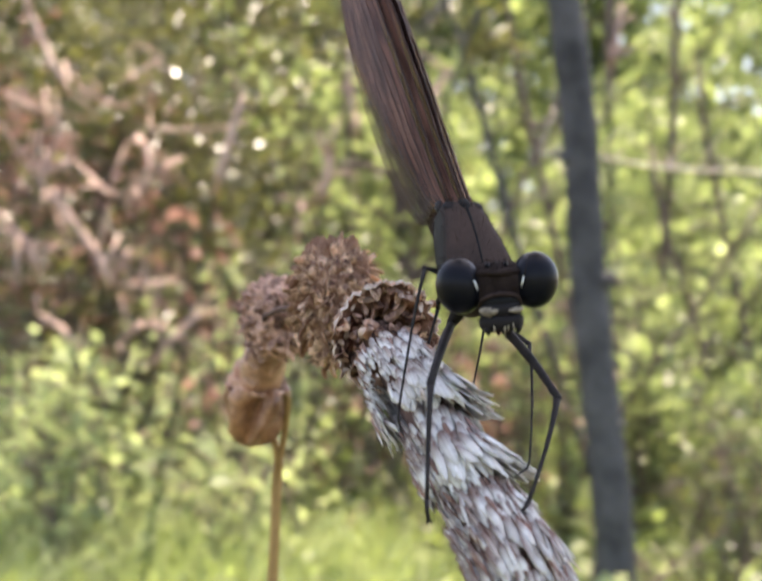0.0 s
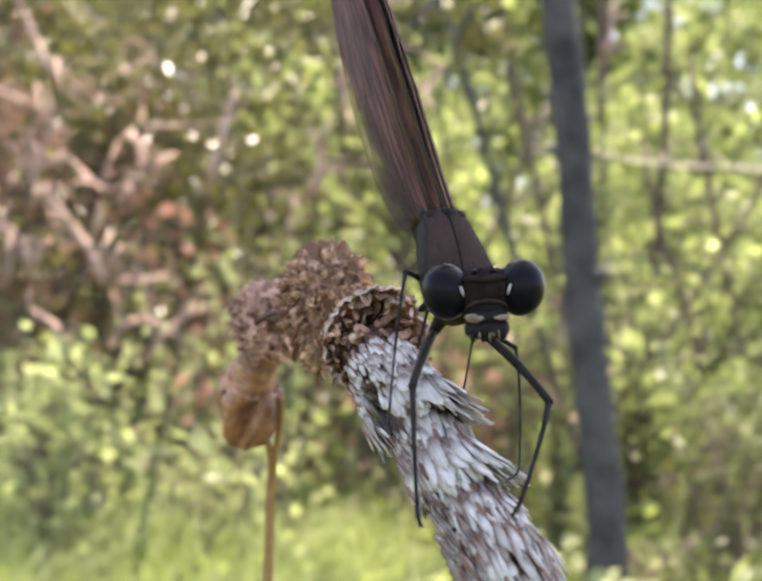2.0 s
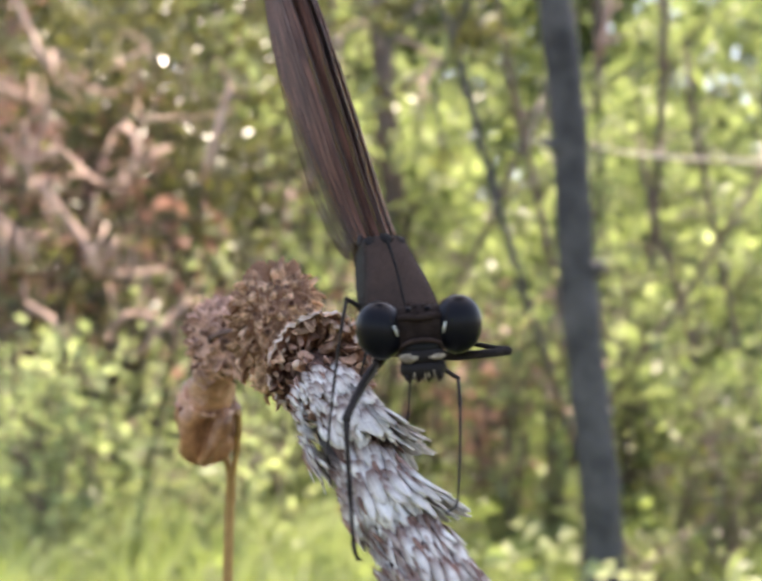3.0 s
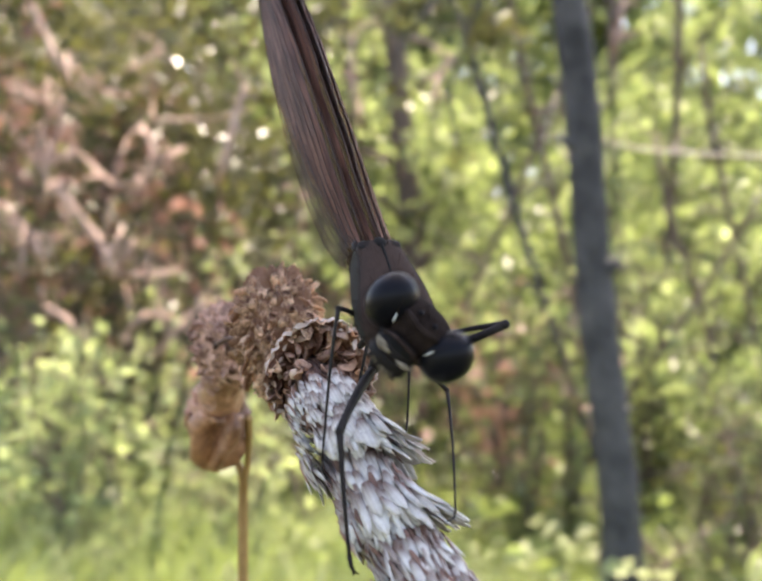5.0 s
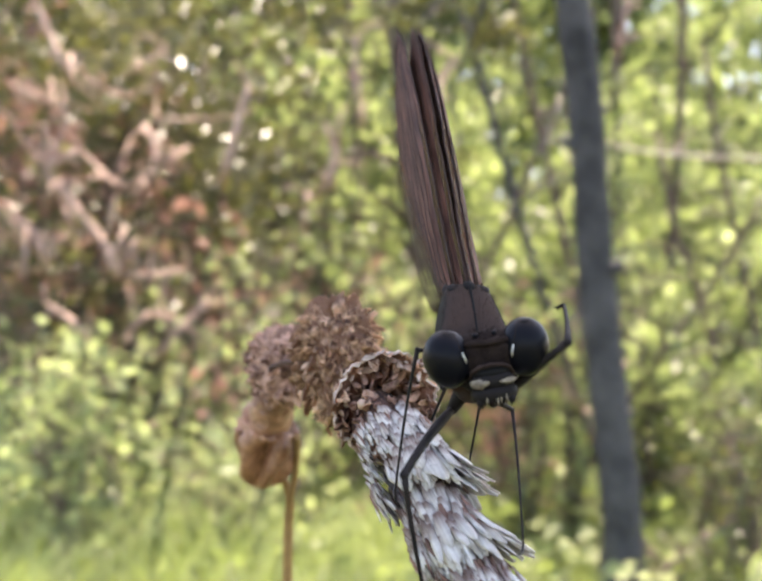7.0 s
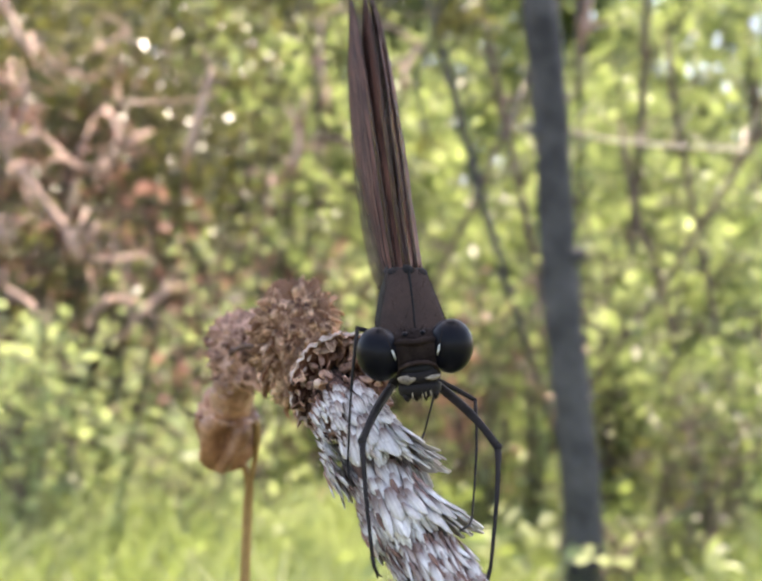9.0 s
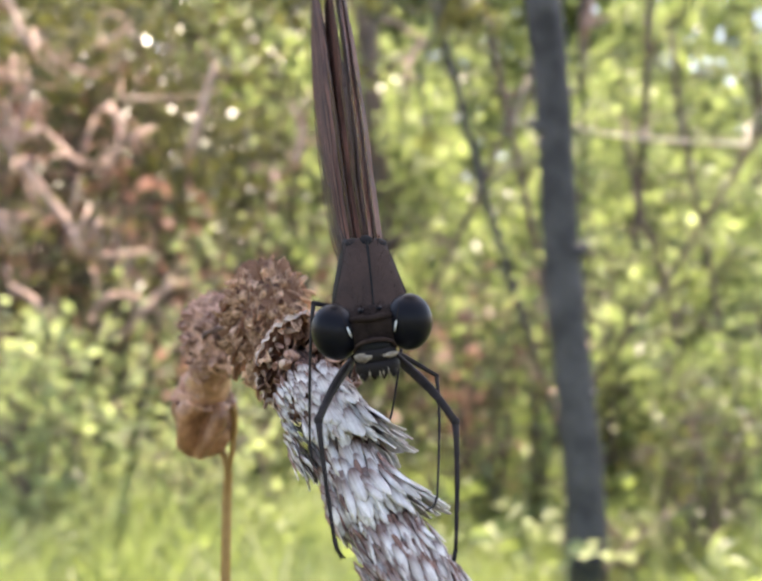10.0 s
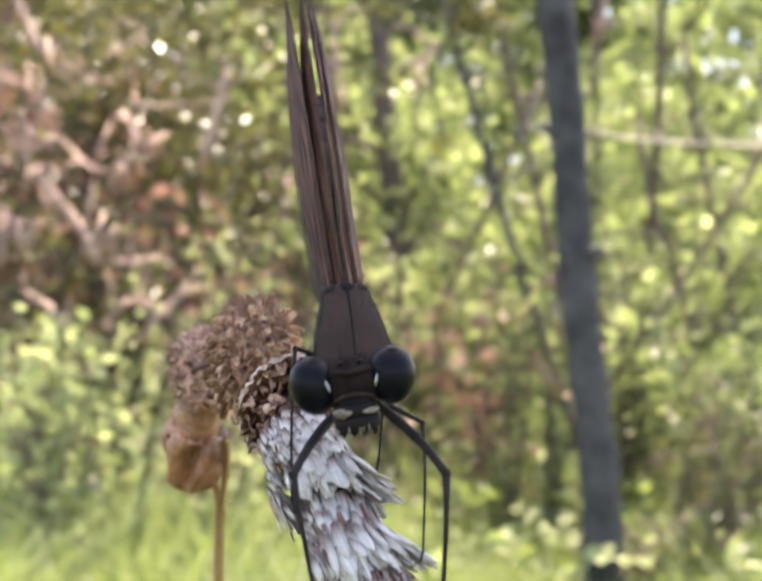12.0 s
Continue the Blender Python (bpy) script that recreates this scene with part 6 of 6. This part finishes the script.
        (9.4, -0.00011, -0.00294, 0.00075, -25.4, -10.8, -1.5),
        (9.5, -0.00009, -0.00296, 0.00073, -25.4, -11, -1.5),
        (9.6, -0.00011, -0.00297, 0.00071, -25.4, -10.8, -1.5),
        (9.8, -0.00014, -0.00299, 0.00068, -25.4, -10.4, -1.4),
        (10, -0.00018, -0.003, 0.00065, -25.4, -9.9, -1.4),
        (10.2, -0.00018, -0.003, 0.00066, -25.4, -9.4, -1.7),
        (10.4, -0.00019, -0.00299, 0.00068, -25.4, -8.9, -2),
        (10.5, -0.0002, -0.00298, 0.00069, -25.5, -8.7, -2.2),
        (10.6, -0.0002, -0.00297, 0.00071, -25.5, -8.7, -2.1),
        (10.8, -0.00021, -0.00294, 0.00075, -25.5, -8.7, -2.1),
        (11, -0.00022, -0.00291, 0.00079, -25.5, -8.8, -2.1),
        (11.2, -0.00019, -0.00292, 0.00075, -25, -7.6, -3.1),
        (11.4, -0.00015, -0.00292, 0.00072, -24.5, -6.5, -4),
        (11.5, -0.00014, -0.00292, 0.0007, -24.2, -5.9, -4.5),
        (11.7, -0.00019, -0.00294, 0.00065, -24.3, -6.9, -4),
        (11.9, -0.00025, -0.00297, 0.00061, -24.4, -7.9, -3.6),
        (12, -0.00028, -0.00298, 0.00058, -24.5, -8.4, -3.3),
    ]
    wipe = {  # the fore leg that wipes the eyes: seconds: foot and way of the knee, in its own space
        2.3: (1.31, -1.40, -1.47, 0.42, -0.89, 0.18),
        2.4: (1.21, -1.01, -1.26, 0.33, -0.56, 0.76),
        2.5: (1.22, -0.94, -1.28, 0.36, -0.51, 0.78),
        2.6: (1.19, -0.92, -1.27, 0.29, -0.48, 0.83),
        2.7: (1.20, -1.12, -1.22, 0.24, -0.65, 0.72),
        2.8: (1.32, -1.13, -1.33, 0.49, -0.69, 0.53),
        2.9: (1.30, -1.12, -1.30, 0.45, -0.67, 0.59),
        3: (1.30, -1.14, -1.31, 0.45, -0.69, 0.57),
        3.1: (1.26, -0.99, -1.30, 0.45, -0.56, 0.70),
        3.2: (1.26, -0.98, -1.29, 0.44, -0.56, 0.70),
        4.8: (1.33, -1.41, -1.53, 0.42, -0.91, 0.02),
        4.9: (1.30, -1.26, -1.30, 0.42, -0.79, 0.45),
        5: (1.25, -0.94, -1.30, 0.50, -0.53, 0.69),
        5.1: (1.31, -1.41, -1.52, 0.43, -0.90, 0.02),
        5.2: (1.22, -0.92, -1.30, 0.55, -0.51, 0.66),
        5.3: (1.32, -1.27, -1.41, 0.57, -0.80, 0.18),
        5.4: (1.27, -1.09, -1.34, 0.66, -0.65, 0.37),
        5.5: (1.21, -0.98, -1.31, 0.69, -0.55, 0.47),
        5.6: (1.24, -1.19, -1.31, 0.62, -0.72, 0.32),
        5.7: (1.07, -0.89, -1.26, 0.59, -0.45, 0.67),
        5.8: (1.01, -0.85, -1.25, 0.55, -0.41, 0.73),
        5.9: (1.04, -1.00, -1.18, 0.54, -0.55, 0.64),
        6: (1.09, -1.01, -1.26, 0.75, -0.52, 0.42),
        6.1: (1.15, -1.41, -1.47, 0.54, -0.83, -0.13),
        6.2: (1.14, -1.09, -1.26, 0.75, -0.59, 0.28),
        6.3: (1.02, -0.93, -1.22, 0.76, -0.45, 0.47),
        6.4: (1.09, -1.06, -1.19, 0.73, -0.57, 0.38),
        6.5: (1.01, -0.92, -1.19, 0.75, -0.44, 0.49),
        6.6: (1.02, -0.92, -1.21, 0.76, -0.44, 0.48),
        6.7: (1.17, -1.30, -1.28, 0.62, -0.77, 0.18),
        6.8: (1.05, -1.06, -1.17, 0.59, -0.58, 0.56),
        6.9: (0.85, -0.77, -1.29, 0.24, -0.31, 0.92),
        7: (4.20, 1.23, 1.55, 0.41, -0.37, 0.84),
        7.1: (0.98, -0.92, -1.23, 0.55, -0.45, 0.70),
        7.2: (1.07, -0.94, -1.28, 0.74, -0.46, 0.49),
    }
    walk(spike, [(t, pose(*p)) for t, *p in sway])
    walk(fly, [(t, pose(*p)) for t, *p in perch])
    def bowed(m):
        """As the head twists over, it also bows and shows its crown."""
        twist = math.degrees(math.acos(max(-1.0, min(1.0, m.col[0].x))))
        return m @ pose(0, 0, 0, 50 * min(1.0, max(0.0, (twist - 35) / 35)))
    walk(head, [(t, bowed(pose(*p))) for t, *p in nod])

    def stepped(rows):
        """Rows between those that lie far apart in turn, for the quick lift of a leg."""
        full = rows[:1]
        for (t0, a), (t1, b) in zip(rows, rows[1:]):
            p, q = a.to_quaternion(), b.to_quaternion()
            if p.dot(q) < 0:
                q.negate()
            n = int(2 * math.degrees(math.acos(min(1.0, p.dot(q)))) / 50) + 1 if t1 - t0 < 0.2 else 1
            for k in range(1, n):
                m = p.slerp(q, k / n).to_matrix().to_4x4()
                m.translation = a.translation.lerp(b.translation, k / n)
                full.append((t0 + (t1 - t0) * k / n, m))
            full.append((t1, b))
        return full
    for name, (hip, femur, tibia, way, foot) in LEGS.items():
        thighs, shins = [], []
        for (t, *p), (_, *q) in zip(sway, perch):
            stand = Vector((4.14, 41.03, -10.78)) if name == "front_right" and t > 8 else Vector(foot)
            goal = pose(*q).inverted() @ (pose(*p) @ spike_place(stand)) / MM
            aim = (0.35, -0.9, -0.2) if name == "front_right" and t > 8 else way
            if name == "front_right" and t in wipe:
                goal, aim = wipe[t][:3], wipe[t][3:]
            thigh, shin = bend_leg(hip, goal, aim, femur, tibia)
            thighs.append((t, thigh))
            shins.append((t, shin))
        walk(limbs[name][0], stepped(thighs))
        walk(limbs[name][1], stepped(shins))


motions()
